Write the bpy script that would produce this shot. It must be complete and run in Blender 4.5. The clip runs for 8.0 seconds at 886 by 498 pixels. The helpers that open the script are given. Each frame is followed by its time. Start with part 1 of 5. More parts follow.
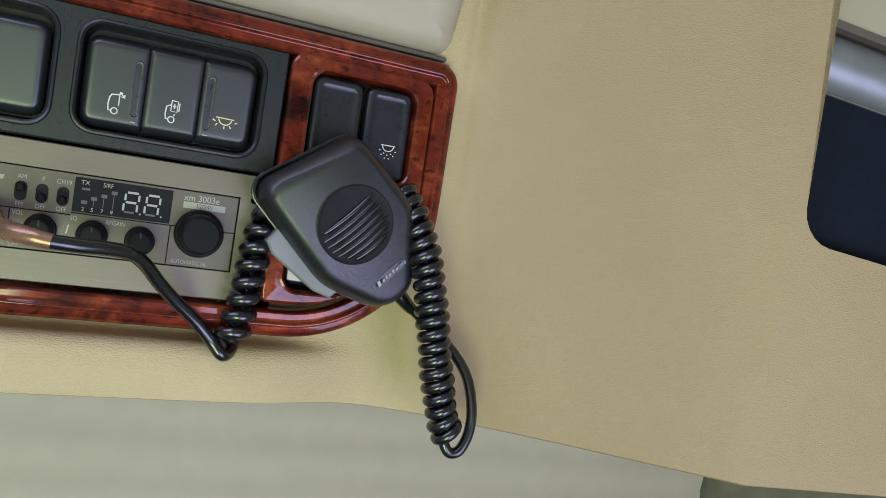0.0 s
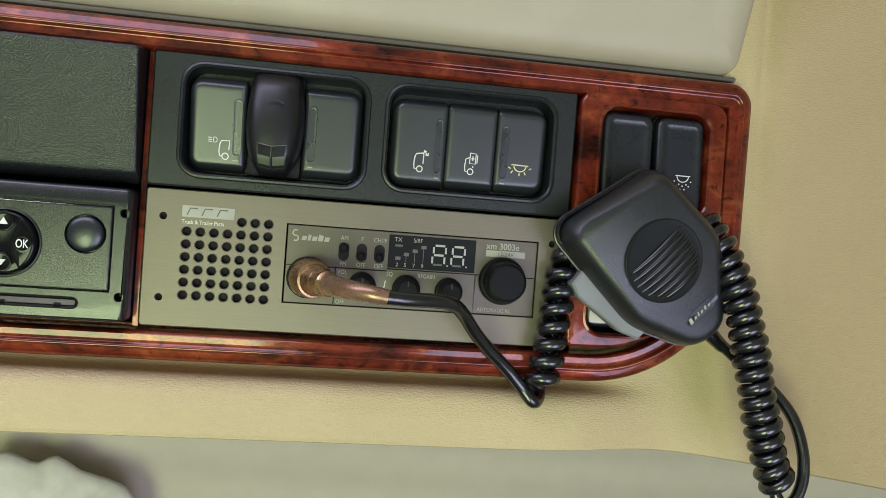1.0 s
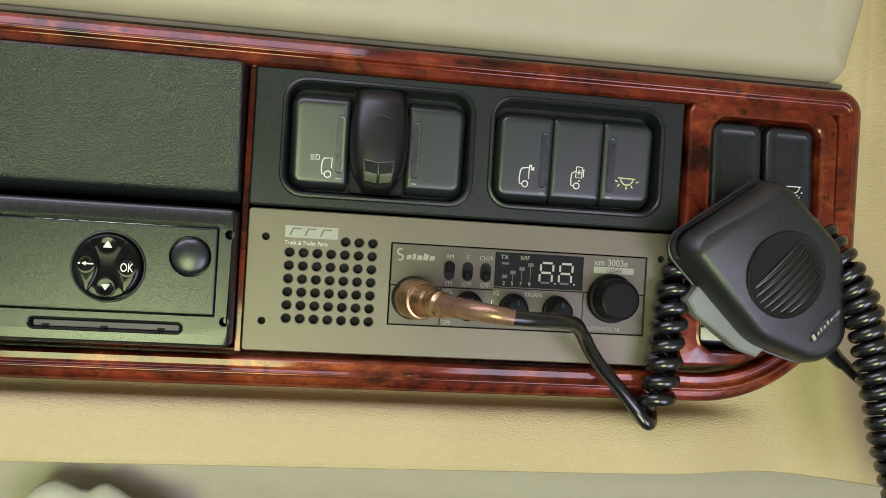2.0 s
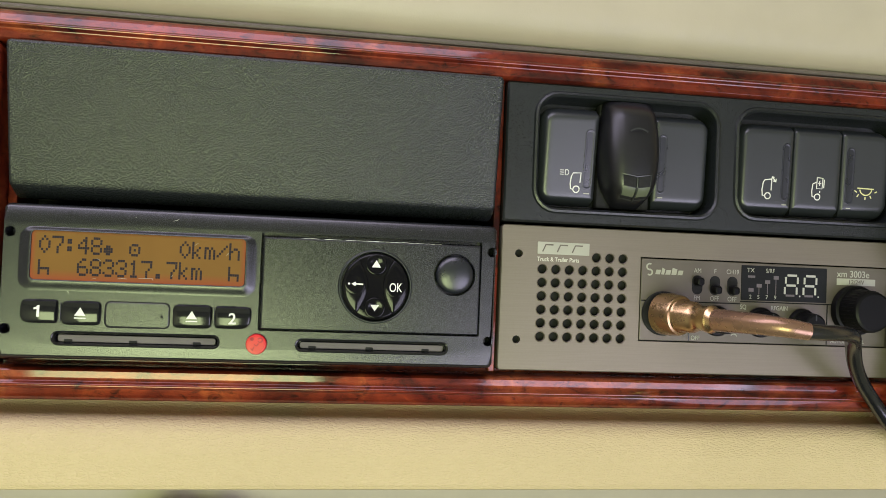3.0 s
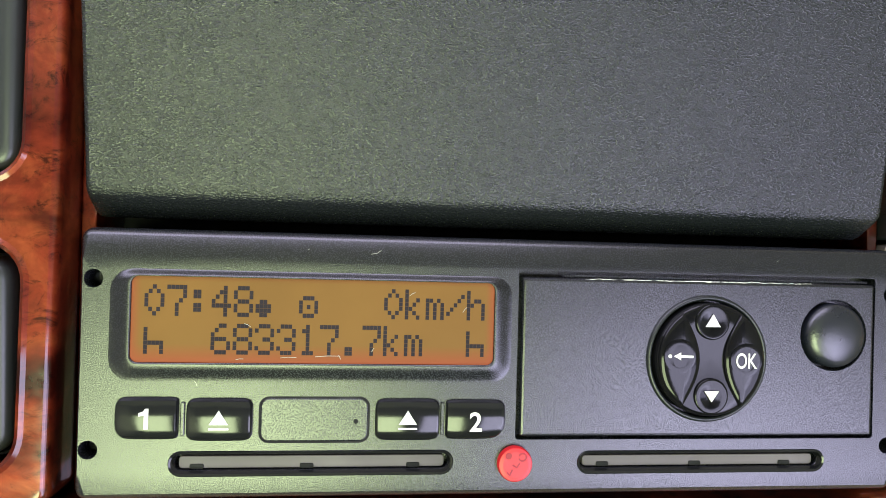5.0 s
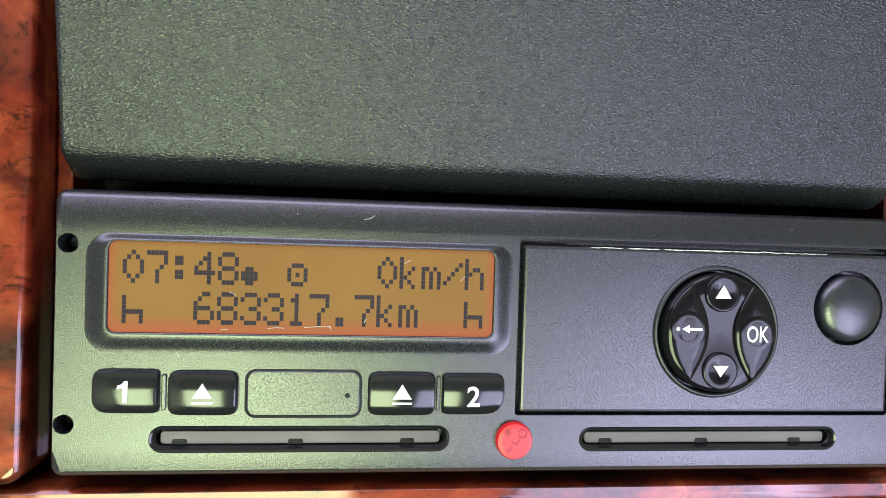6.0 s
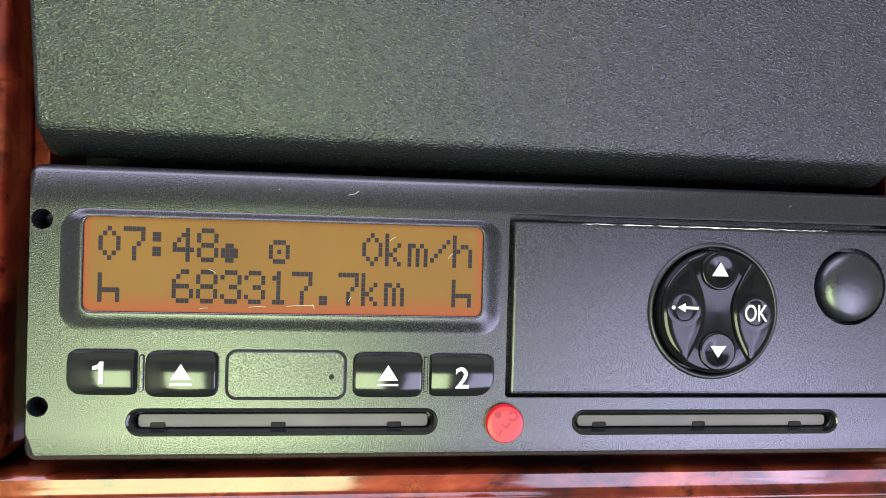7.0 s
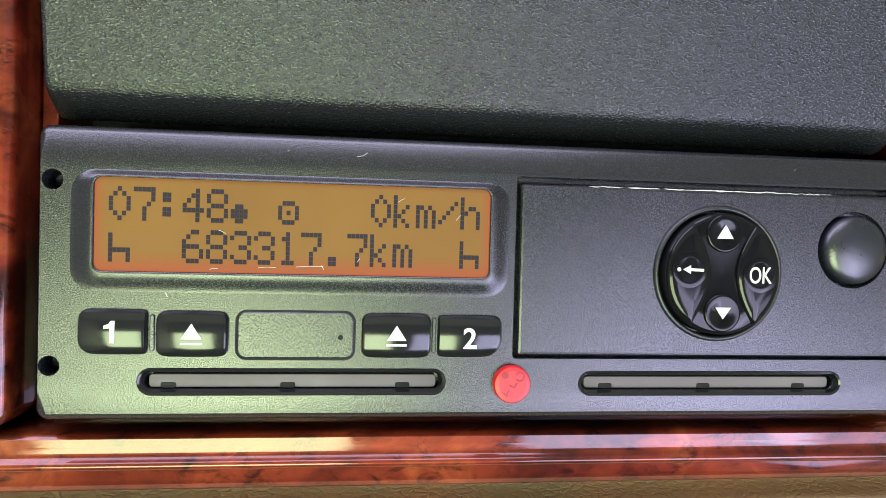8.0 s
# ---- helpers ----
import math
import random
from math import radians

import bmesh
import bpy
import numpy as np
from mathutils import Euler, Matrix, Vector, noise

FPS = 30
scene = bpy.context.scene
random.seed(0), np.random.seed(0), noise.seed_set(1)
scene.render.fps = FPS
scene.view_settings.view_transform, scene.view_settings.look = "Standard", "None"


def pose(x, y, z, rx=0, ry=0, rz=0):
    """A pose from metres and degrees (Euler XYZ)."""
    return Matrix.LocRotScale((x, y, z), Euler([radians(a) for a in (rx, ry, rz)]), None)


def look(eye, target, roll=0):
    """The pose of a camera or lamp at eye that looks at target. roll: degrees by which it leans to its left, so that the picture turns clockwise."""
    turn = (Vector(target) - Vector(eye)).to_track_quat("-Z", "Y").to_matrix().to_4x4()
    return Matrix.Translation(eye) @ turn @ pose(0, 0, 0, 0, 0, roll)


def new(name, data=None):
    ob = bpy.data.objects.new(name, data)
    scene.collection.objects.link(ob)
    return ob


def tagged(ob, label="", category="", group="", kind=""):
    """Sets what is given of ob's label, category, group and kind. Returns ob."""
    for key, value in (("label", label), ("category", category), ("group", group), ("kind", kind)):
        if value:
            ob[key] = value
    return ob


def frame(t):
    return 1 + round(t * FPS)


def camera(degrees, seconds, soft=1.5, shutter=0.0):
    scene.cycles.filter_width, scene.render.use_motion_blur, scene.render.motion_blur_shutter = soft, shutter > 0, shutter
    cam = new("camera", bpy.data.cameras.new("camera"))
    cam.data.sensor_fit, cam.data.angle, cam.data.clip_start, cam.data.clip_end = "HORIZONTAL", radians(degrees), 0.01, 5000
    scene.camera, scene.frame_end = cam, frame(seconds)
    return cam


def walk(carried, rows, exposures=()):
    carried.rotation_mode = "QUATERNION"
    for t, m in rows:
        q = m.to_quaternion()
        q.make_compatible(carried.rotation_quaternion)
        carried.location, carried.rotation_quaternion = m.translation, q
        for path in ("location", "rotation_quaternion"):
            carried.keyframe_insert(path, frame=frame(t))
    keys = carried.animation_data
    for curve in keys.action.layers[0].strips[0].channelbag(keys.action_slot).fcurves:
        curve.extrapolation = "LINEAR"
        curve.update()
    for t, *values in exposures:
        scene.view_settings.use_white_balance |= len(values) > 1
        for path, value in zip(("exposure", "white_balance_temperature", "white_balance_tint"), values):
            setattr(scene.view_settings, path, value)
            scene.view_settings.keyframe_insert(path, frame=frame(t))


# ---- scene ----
cam = camera(61.0, 8.0, soft=0.55)
# seconds, eye x y z, yaw, pitch, roll
PATH = [
    (0, 0.2265, -0.3593, 1.7254, -23.290, -2.481, 8.911),
    (0.1, 0.2236, -0.3584, 1.7235, -20.45, -1.95, 8.25),
    (0.5, 0.2046, -0.3528, 1.7223, -12.904, -1.750, 5.953),
    (0.6, 0.2034, -0.3512, 1.7209, -10.60, -1.460, 5.200),
    (0.8, 0.1928, -0.3473, 1.7221, -8.046, -1.494, 4.507),
    (1, 0.1821, -0.3386, 1.7199, -8.076, -1.191, 4.336),
    (1.2, 0.1848, -0.3318, 1.7180, -7.666, -0.990, 4.074),
    (2.3, 0.1048, -0.3144, 1.7169, -7.998, 0.226, 2.980),
    (2.5, 0.0813, -0.3083, 1.7161, -8.474, 0.303, 2.929),
    (3, 0.0290, -0.3001, 1.7109, -8.026, 1.442, 2.360),
    (3.3, -0.0004, -0.2883, 1.7104, -7.667, 1.266, 2.299),
    (3.5, -0.0177, -0.2789, 1.7102, -8.212, 1.151, 2.231),
    (3.7, -0.0316, -0.2706, 1.7096, -8.878, 1.129, 2.132),
    (4, -0.0436, -0.2562, 1.7088, -8.172, 1.104, 1.889),
    (4.2, -0.0450, -0.2407, 1.7090, -7.719, 1.569, 1.794),
    (4.5, -0.0433, -0.2023, 1.7226, -7.546, 1.054, 1.597),
    (4.7, -0.0401, -0.1811, 1.7257, -7.392, 0.875, 1.506),
    (5.8, -0.0379, -0.1575, 1.7222, -6.920, -1.169, 1.800),
    (6, -0.0379, -0.1575, 1.7222, -7.609, -1.169, 1.838),
    (6.2, -0.0364, -0.1567, 1.7200, -8.097, -0.594, 1.742),
    (6.5, -0.0335, -0.1544, 1.7159, -7.218, -0.075, 1.574),
    (6.7, -0.0336, -0.1536, 1.7159, -6.815, -0.443, 1.576),
    (7, -0.0338, -0.1532, 1.7159, -7.357, -0.631, 1.565),
    (7.2, -0.0338, -0.1528, 1.7154, -7.331, -0.875, 1.530),
    (7.5, -0.0337, -0.1524, 1.7134, -7.281, -0.436, 1.463),
    (8, -0.0362, -0.1541, 1.7099, -7.668, -1.328, 1.553),
]
walk(cam, [(t, pose(x, y, z, 90 + pitch, 0, yaw) @ pose(0, 0, 0, 0, 0, roll)) for t, x, y, z, yaw, pitch, roll in PATH],
     exposures=[(0, -0.49, 5200, 45), (0.5, -0.48, 5600, 42), (1.0, -0.43, 5500, 39), (2.5, -0.31, 5850, 39), (3.8, -0.13, 5720, 46), (4.7, 0.22, 5620, 42), (6.0, 0.42, 5450, 44), (8.0, 0.43, 5460, 44)])

# ---- light ----
world = bpy.data.worlds.new("world")
scene.world = world
world.use_nodes = True
wn = world.node_tree
sky = wn.nodes.new("ShaderNodeTexSky")
sky.sky_type, sky.sun_disc = "NISHITA", False
sky.sun_elevation, sky.sun_rotation = radians(42), radians(-70)
wn.links.new(sky.outputs[0], wn.nodes["Background"].inputs[0])
wn.nodes["Background"].inputs[1].default_value = 0.12


def lamp(name, eye, target, sx, sy, watts, colour):
    data = bpy.data.lights.new(name, "AREA")
    data.shape, data.size, data.size_y, data.energy, data.color = "RECTANGLE", sx, sy, watts, colour
    ob = new(name, data)
    ob.matrix_world = look(eye, target)
    return ob


# added lamp: green light that reflections imply behind, in an invented rear opening
lamp("fill_light_rear", (-0.39, -1.84, 0.98), (-0.25, 0.0, 1.35), 0.78, 1.08, 38.0, (0.76, 1.0, 0.36))
# added lamp standing free in the rear right corner; no window is there
lamp("fill_light_right", (0.75, -1.58, 1.03), (0.05, -0.1, 1.40), 0.70, 1.05, 13.0, (0.95, 0.99, 0.96))
lamp("window_light_door", (1.0, -1.17, 1.0), (0.0, -1.0, 1.1), 0.62, 0.95, 6.5, (0.95, 0.97, 1.0))
lamp("roof_hatch_light", (-0.25, -0.28, 2.11), (-0.25, -0.26, 1.0), 0.80, 0.32, 3.4, (1.0, 0.99, 0.90))
sun = bpy.data.lights.new("sun", "SUN")
sun.energy, sun.angle, sun.color = 2.5, radians(0.6), (1.0, 0.95, 0.86)
new("sun", sun).matrix_world = look((-4, 1.5, 6), (0, 0, 1.0))


# ---- materials ----
def material(name, build):
    mat = bpy.data.materials.new(name)
    mat.use_nodes = True
    nt = mat.node_tree
    build(nt, nt.nodes["Principled BSDF"])
    return mat


def node(nt, kind, **values):
    n = nt.nodes.new(kind)
    for key, value in values.items():
        n.inputs[key.replace("_", " ")].default_value = value
    return n


def ramp(nt, source, stops):
    r = nt.nodes.new("ShaderNodeValToRGB")
    els = r.color_ramp.elements
    while len(els) < len(stops):
        els.new(0.5)
    for el, (at, colour) in zip(els, stops):
        el.position, el.color = at, (*colour, 1.0)
    nt.links.new(source, r.inputs[0])
    return r.outputs[0]


def coords(nt, scale=(1, 1, 1)):
    tc = nt.nodes.new("ShaderNodeTexCoord")
    mp = nt.nodes.new("ShaderNodeMapping")
    mp.inputs["Scale"].default_value = scale
    nt.links.new(tc.outputs["Object"], mp.inputs[0])
    return mp.outputs[0]


def noisy(nt, vec, scale, detail=4.0, rough=0.55, distortion=0.0):
    n = node(nt, "ShaderNodeTexNoise", Scale=scale, Detail=detail, Roughness=rough, Distortion=distortion)
    nt.links.new(vec, n.inputs["Vector"])
    return n.outputs[0]


def bump(nt, bsdf, height, strength, distance):
    b = node(nt, "ShaderNodeBump", Strength=strength, Distance=distance)
    nt.links.new(height, b.inputs["Height"])
    nt.links.new(b.outputs[0], bsdf.inputs["Normal"])


def plain(name, colour, rough=0.5, metal=0.0, grain=0.0, grain_scale=2500.0, spread=0.15, coat=0.0, spec=0.5, vary=0.15):
    """A surface with soft colour and gloss variation at two scales and a fine grain."""
    def build(nt, b):
        vec = coords(nt)
        big = noisy(nt, vec, 35.0, 3.0)
        dark = tuple(c * (1 - spread) for c in colour)
        light = tuple(min(1.0, c * (1 + spread)) for c in colour)
        nt.links.new(ramp(nt, big, [(0.3, dark), (0.7, light)]), b.inputs["Base Color"])
        fine = noisy(nt, vec, grain_scale, 2.0)
        lo, hi = rough * (1 - vary), min(1.0, rough * (1 + vary))
        nt.links.new(ramp(nt, noisy(nt, vec, 220.0, 4.0), [(0.3, (lo,) * 3), (0.7, (hi,) * 3)]), b.inputs["Roughness"])
        b.inputs["Metallic"].default_value = metal
        b.inputs["Coat Weight"].default_value = coat
        b.inputs["Specular IOR Level"].default_value = spec
        if grain:
            bump(nt, b, fine, grain, 0.0004)
    return material(name, build)


def wood_build(nt, b):
    vec = coords(nt, (1.0, 1.0, 1.25))
    warp = noisy(nt, vec, 30.0, 6.0, 0.62, 0.8)
    fine = noisy(nt, coords(nt, (0.8, 1.0, 1.2)), 190.0, 6.0, 0.7, 0.7)
    base = ramp(nt, warp, [(0.30, (0.014, 0.005, 0.003)), (0.38, (0.125, 0.014, 0.006)), (0.54, (0.235, 0.033, 0.010)), (0.70, (0.44, 0.105, 0.026))])
    figure = ramp(nt, fine, [(0.33, (0.12, 0.08, 0.07)), (0.46, (0.85, 0.8, 0.75)), (0.70, (1.15, 1.1, 1.0))])
    mix = nt.nodes.new("ShaderNodeMix")
    mix.data_type, mix.blend_type = "RGBA", "MULTIPLY"
    mix.inputs[0].default_value = 0.92
    nt.links.new(base, mix.inputs[6])
    nt.links.new(figure, mix.inputs[7])
    cloud = ramp(nt, noisy(nt, coords(nt, (0.8, 1.0, 1.5)), 16.0, 5.0, 0.65), [(0.38, (0.16, 0.13, 0.12)), (0.47, (0.75, 0.72, 0.70)), (0.60, (1.0, 0.98, 0.95))])
    dim = nt.nodes.new("ShaderNodeMix")
    dim.data_type, dim.blend_type = "RGBA", "MULTIPLY"
    dim.inputs[0].default_value = 1.0
    nt.links.new(mix.outputs[2], dim.inputs[6])
    nt.links.new(cloud, dim.inputs[7])
    nt.links.new(dim.outputs[2], b.inputs["Base Color"])
    b.inputs["Roughness"].default_value = 0.36
    b.inputs["Metallic"].default_value = 0.35
    b.inputs["Specular IOR Level"].default_value = 0.12
    b.inputs["Coat Weight"].default_value = 1.0
    nt.links.new(ramp(nt, noisy(nt, vec, 300.0), [(0.35, (0.05,) * 3), (0.7, (0.11,) * 3)]), b.inputs["Coat Roughness"])


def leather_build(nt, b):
    """Fine creased cream leather; tan on the side panel paints in its dimmer light."""
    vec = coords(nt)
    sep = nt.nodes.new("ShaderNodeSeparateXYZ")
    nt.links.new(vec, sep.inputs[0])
    # smooth darkening across the bend, in place of the side panel's weaker light
    side_shade = nt.nodes.new("ShaderNodeMapRange")
    side_shade.interpolation_type = "SMOOTHSTEP"
    side_shade.inputs[1].default_value, side_shade.inputs[2].default_value = 0.376, 0.408
    nt.links.new(sep.outputs[0], side_shade.inputs[0])
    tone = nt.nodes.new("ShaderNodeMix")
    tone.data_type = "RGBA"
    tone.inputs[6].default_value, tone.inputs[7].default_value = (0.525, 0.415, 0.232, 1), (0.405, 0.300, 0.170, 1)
    nt.links.new(side_shade.outputs[0], tone.inputs[0])
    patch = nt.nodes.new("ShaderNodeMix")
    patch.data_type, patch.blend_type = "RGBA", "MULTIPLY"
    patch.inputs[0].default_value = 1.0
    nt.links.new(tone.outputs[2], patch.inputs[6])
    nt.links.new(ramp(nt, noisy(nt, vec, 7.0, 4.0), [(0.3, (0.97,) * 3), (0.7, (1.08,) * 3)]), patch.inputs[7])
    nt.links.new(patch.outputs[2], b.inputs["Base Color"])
    cells = node(nt, "ShaderNodeTexVoronoi", Scale=680.0)
    cells.feature = "DISTANCE_TO_EDGE"
    bent = nt.nodes.new("ShaderNodeVectorMath")
    bent.operation = "MULTIPLY_ADD"
    wob = node(nt, "ShaderNodeTexNoise", Scale=260.0, Detail=3.0)
    nt.links.new(vec, wob.inputs["Vector"])
    nt.links.new(wob.outputs[1], bent.inputs[0])
    bent.inputs[1].default_value = (0.004, 0.004, 0.002)
    nt.links.new(vec, bent.inputs[2])
    flat = nt.nodes.new("ShaderNodeMapping")
    flat.inputs["Scale"].default_value = (0.5, 0.5, 1.5)
    nt.links.new(bent.outputs[0], flat.inputs[0])
    nt.links.new(flat.outputs[0], cells.inputs["Vector"])
    bump(nt, b, ramp(nt, cells.outputs[0], [(0.0, (0, 0, 0)), (0.25, (1, 1, 1))]), 0.42, 0.0004)
    b.inputs["Roughness"].default_value = 0.55
    b.inputs["Specular IOR Level"].default_value = 0.35


def grained_build(colour, scale, strength, rough, depth=0.0002, spec=0.8, stretch=(1.0, 1.0, 1.0), detail=3.0, twist=0.0):
    def build(nt, b):
        vec = coords(nt, stretch)
        mid = noisy(nt, vec, scale, detail, 0.55, twist)
        big = noisy(nt, vec, 18.0, 4.0)
        nt.links.new(ramp(nt, big, [(0.3, tuple(c * 0.85 for c in colour)), (0.7, tuple(c * 1.15 for c in colour))]), b.inputs["Base Color"])
        nt.links.new(ramp(nt, mid, [(0.35, (rough + 0.12,) * 3), (0.65, (rough - 0.08,) * 3)]), b.inputs["Roughness"])
        b.inputs["Specular IOR Level"].default_value = spec
        bump(nt, b, mid, strength, depth)
    return build


def hide_build(nt, b):
    """Moulded leather grain: small rounded pebbles, a little wider than high, over soft waves."""
    pebble = noisy(nt, coords(nt, (0.68, 1.0, 1.3)), 2200.0, 1.5, 0.5, 0.25)
    bump(nt, b, pebble, 1.0, 0.00025)
    big = noisy(nt, coords(nt), 18.0, 4.0)
    nt.links.new(ramp(nt, big, [(0.3, (0.009, 0.011, 0.012)), (0.7, (0.013, 0.015, 0.016))]), b.inputs["Base Color"])
    nt.links.new(ramp(nt, pebble, [(0.3, (0.36,) * 3), (0.7, (0.20,) * 3)]), b.inputs["Roughness"])
    b.inputs["Specular IOR Level"].default_value = 0.52


def brushed_build(nt, b):
    vec = coords(nt, (1.0, 1.0, 90.0))
    streak = noisy(nt, vec, 40.0, 3.0)
    nt.links.new(ramp(nt, streak, [(0.35, (0.190, 0.164, 0.124)), (0.65, (0.206, 0.178, 0.136))]), b.inputs["Base Color"])
    b.inputs["Metallic"].default_value = 0.55
    nt.links.new(ramp(nt, noisy(nt, coords(nt), 900.0), [(0.3, (0.40,) * 3), (0.7, (0.52,) * 3)]), b.inputs["Roughness"])
    bump(nt, b, noisy(nt, coords(nt), 2600.0, 2.0), 0.12, 0.0002)


def lcd_build(nt, b):
    """Amber film, redder towards its edges where the backlight thins out."""
    tc = nt.nodes.new("ShaderNodeTexCoord")
    sep = nt.nodes.new("ShaderNodeSeparateXYZ")
    nt.links.new(tc.outputs["Generated"], sep.inputs[0])
    edge = ramp(nt, sep.outputs[2], [(0.0, (0.0,) * 3), (0.22, (1.0,) * 3), (0.94, (1.0,) * 3), (1.0, (0.6,) * 3)])
    side = ramp(nt, sep.outputs[0], [(0.0, (0.1,) * 3), (0.025, (1.0,) * 3), (0.975, (1.0,) * 3), (1.0, (0.1,) * 3)])
    both = nt.nodes.new("ShaderNodeMath")
    both.operation = "MULTIPLY"
    nt.links.new(edge, both.inputs[0])
    nt.links.new(side, both.inputs[1])
    core = ramp(nt, noisy(nt, coords(nt), 45.0, 3.0), [(0.3, (0.148, 0.071, 0.010)), (0.7, (0.168, 0.082, 0.0120))])
    mix = nt.nodes.new("ShaderNodeMix")
    mix.data_type = "RGBA"
    mix.inputs[6].default_value = (0.22, 0.046, 0.012, 1)
    nt.links.new(both.outputs[0], mix.inputs[0])
    nt.links.new(core, mix.inputs[7])
    nt.links.new(mix.outputs[2], b.inputs["Base Color"])
    nt.links.new(mix.outputs[2], b.inputs["Emission Color"])
    b.inputs["Emission Strength"].default_value = 0.12
    b.inputs["Roughness"].default_value = 0.5
    b.inputs["Specular IOR Level"].default_value = 0.2


WOOD = material("burl_wood_lacquer", wood_build)
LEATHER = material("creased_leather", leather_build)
COVER = material("coarse_grained_black_plastic", hide_build)
PANEL = material("fine_grained_black_plastic", grained_build((0.010, 0.0125, 0.0135), 2600.0, 1.0, 0.33, 0.00006, 0.6))
TACHO = material("tachograph_black_plastic", grained_build((0.008, 0.009, 0.012), 4000.0, 1.0, 0.22, 0.000042, 0.82))
KEY = plain("switch_grey_black", (0.020, 0.023, 0.022), 0.36, grain=0.04, spec=0.6, spread=0.05, vary=0.03)
FLAT_KEY = plain("flat_switch_grey", (0.019, 0.022, 0.025), 0.34, grain=0.04, spec=0.85, spread=0.05, vary=0.03)
PALE_KEY = plain("pale_switch_window", (0.10, 0.115, 0.075), 0.4)
KEY_DARK = plain("switch_soft_black", (0.010, 0.012, 0.018), 0.30, grain=0.1, spec=0.8)
GLOSS = plain("glossy_black", (0.010, 0.011, 0.011), 0.13)
PAD = plain("pad_glossy_black", (0.005, 0.005, 0.006), 0.11, spec=0.28)
SMOKE = plain("display_window_black", (0.012, 0.013, 0.014), 0.5, spec=0.15)
VOID = plain("black_gap", (0.004, 0.004, 0.004), 0.8)
KNOB = plain("knob_black", (0.004, 0.004, 0.0045), 0.42, grain=0.05, spec=0.16)
PLATE = material("grey_brushed_plate", brushed_build)
RADIO = plain("radio_face_grey", (0.136, 0.119, 0.090), 0.40, metal=0.45, grain=0.05)
PRINT = plain("white_print", (0.70, 0.70, 0.64), 0.5)
LEVER = plain("lever_black", (0.007, 0.007, 0.009), 0.36, grain=0.03, spec=0.6, spread=0.05, vary=0.03)
MUTED = plain("muted_label", (0.36, 0.36, 0.29), 0.5)
YELLOW = plain("yellow_print", (0.72, 0.70, 0.34), 0.5)
FAINT = plain("pale_print", (0.38, 0.38, 0.31), 0.5)
LIGHT_BAR = plain("pale_label", (0.58, 0.58, 0.47), 0.5)
BRASS = plain("worn_brass", (0.58, 0.38, 0.20), 0.28, metal=1.0, spread=0.3)
COPPER = plain("copper_sleeve", (0.27, 0.155, 0.10), 0.27, metal=0.6, spread=0.3)
CORD = plain("black_cord_rubber", (0.006, 0.0065, 0.009), 0.23, grain=0.03, spec=1.0)
MIC = material("microphone_black_plastic", grained_build((0.011, 0.012, 0.015), 2100.0, 1.0, 0.34, 0.00011, 0.75))
MIC_GREY = plain("microphone_grey_lever", (0.22, 0.225, 0.23), 0.45, grain=0.1)
RED = plain("red_seal", (0.62, 0.016, 0.016), 0.38)
LCD = material("amber_display", lcd_build)
INK = plain("lcd_ink", (0.028, 0.022, 0.024), 0.6, spec=0.1)
SEG = plain("unlit_segment", (0.44, 0.44, 0.38), 0.5)
SHUTTER = plain("slot_grey", (0.15, 0.13, 0.14), 0.45, spec=0.2)
SILVER = plain("silver_grey_tube", (0.27, 0.28, 0.30), 0.42, metal=0.55)
NAVY = plain("blind_fabric_dark", (0.008, 0.011, 0.020), 0.7, spec=0.1, grain=0.2, grain_scale=1800.0)
CREAM = plain("cream_plastic", (0.41, 0.357, 0.265), 0.5, grain=0.1, grain_scale=1500.0, spread=0.04)
TAUPE = plain("taupe_trim", (0.115, 0.095, 0.078), 0.55)
BLIND = plain("grey_blind_fabric", (0.55, 0.49, 0.395), 0.8, spread=0.03)
LINING = plain("cab_lining", (0.30, 0.28, 0.235), 0.8)
CARPET = plain("cab_carpet", (0.06, 0.06, 0.055), 0.9)
PALE = plain("soft_white", (0.66, 0.62, 0.56), 0.7)
LEAF = plain("hedge_green", (0.07, 0.13, 0.025), 0.7, spread=0.6)
GRASS = plain("grass_green", (0.06, 0.12, 0.025), 0.8, spread=0.4)


# ---- mesh tools: millimetres round the tachograph's centre, x right, y away, z up ----
MM, BASE = 0.001, 1.7
BEND = 5


def thing(name, at, label, category, group="", kind=""):
    ob = new(name)
    ob.empty_display_size = 0.01
    ob.location = (at[0] * MM, at[1] * MM, BASE + at[2] * MM)
    return tagged(ob, label, category, group, kind)


def finish(bm, sharp=35.0):
    bmesh.ops.remove_doubles(bm, verts=bm.verts, dist=1e-4)
    bmesh.ops.recalc_face_normals(bm, faces=bm.faces)
    for f in bm.faces:
        f.smooth = True
    for e in bm.edges:
        if len(e.link_faces) == 2 and e.calc_face_angle(0) > radians(sharp):
            e.smooth = False
        # large flat fronts keep their own normal up to their rim
        elif len(e.link_faces) == 2:
            f, g = e.link_faces
            flat = [q.calc_area() > 0.01 and abs(q.normal.y) > 0.99999 for q in (f, g)]
            if flat[0] != flat[1] and e.calc_face_angle(0) > radians(2):
                e.smooth = False


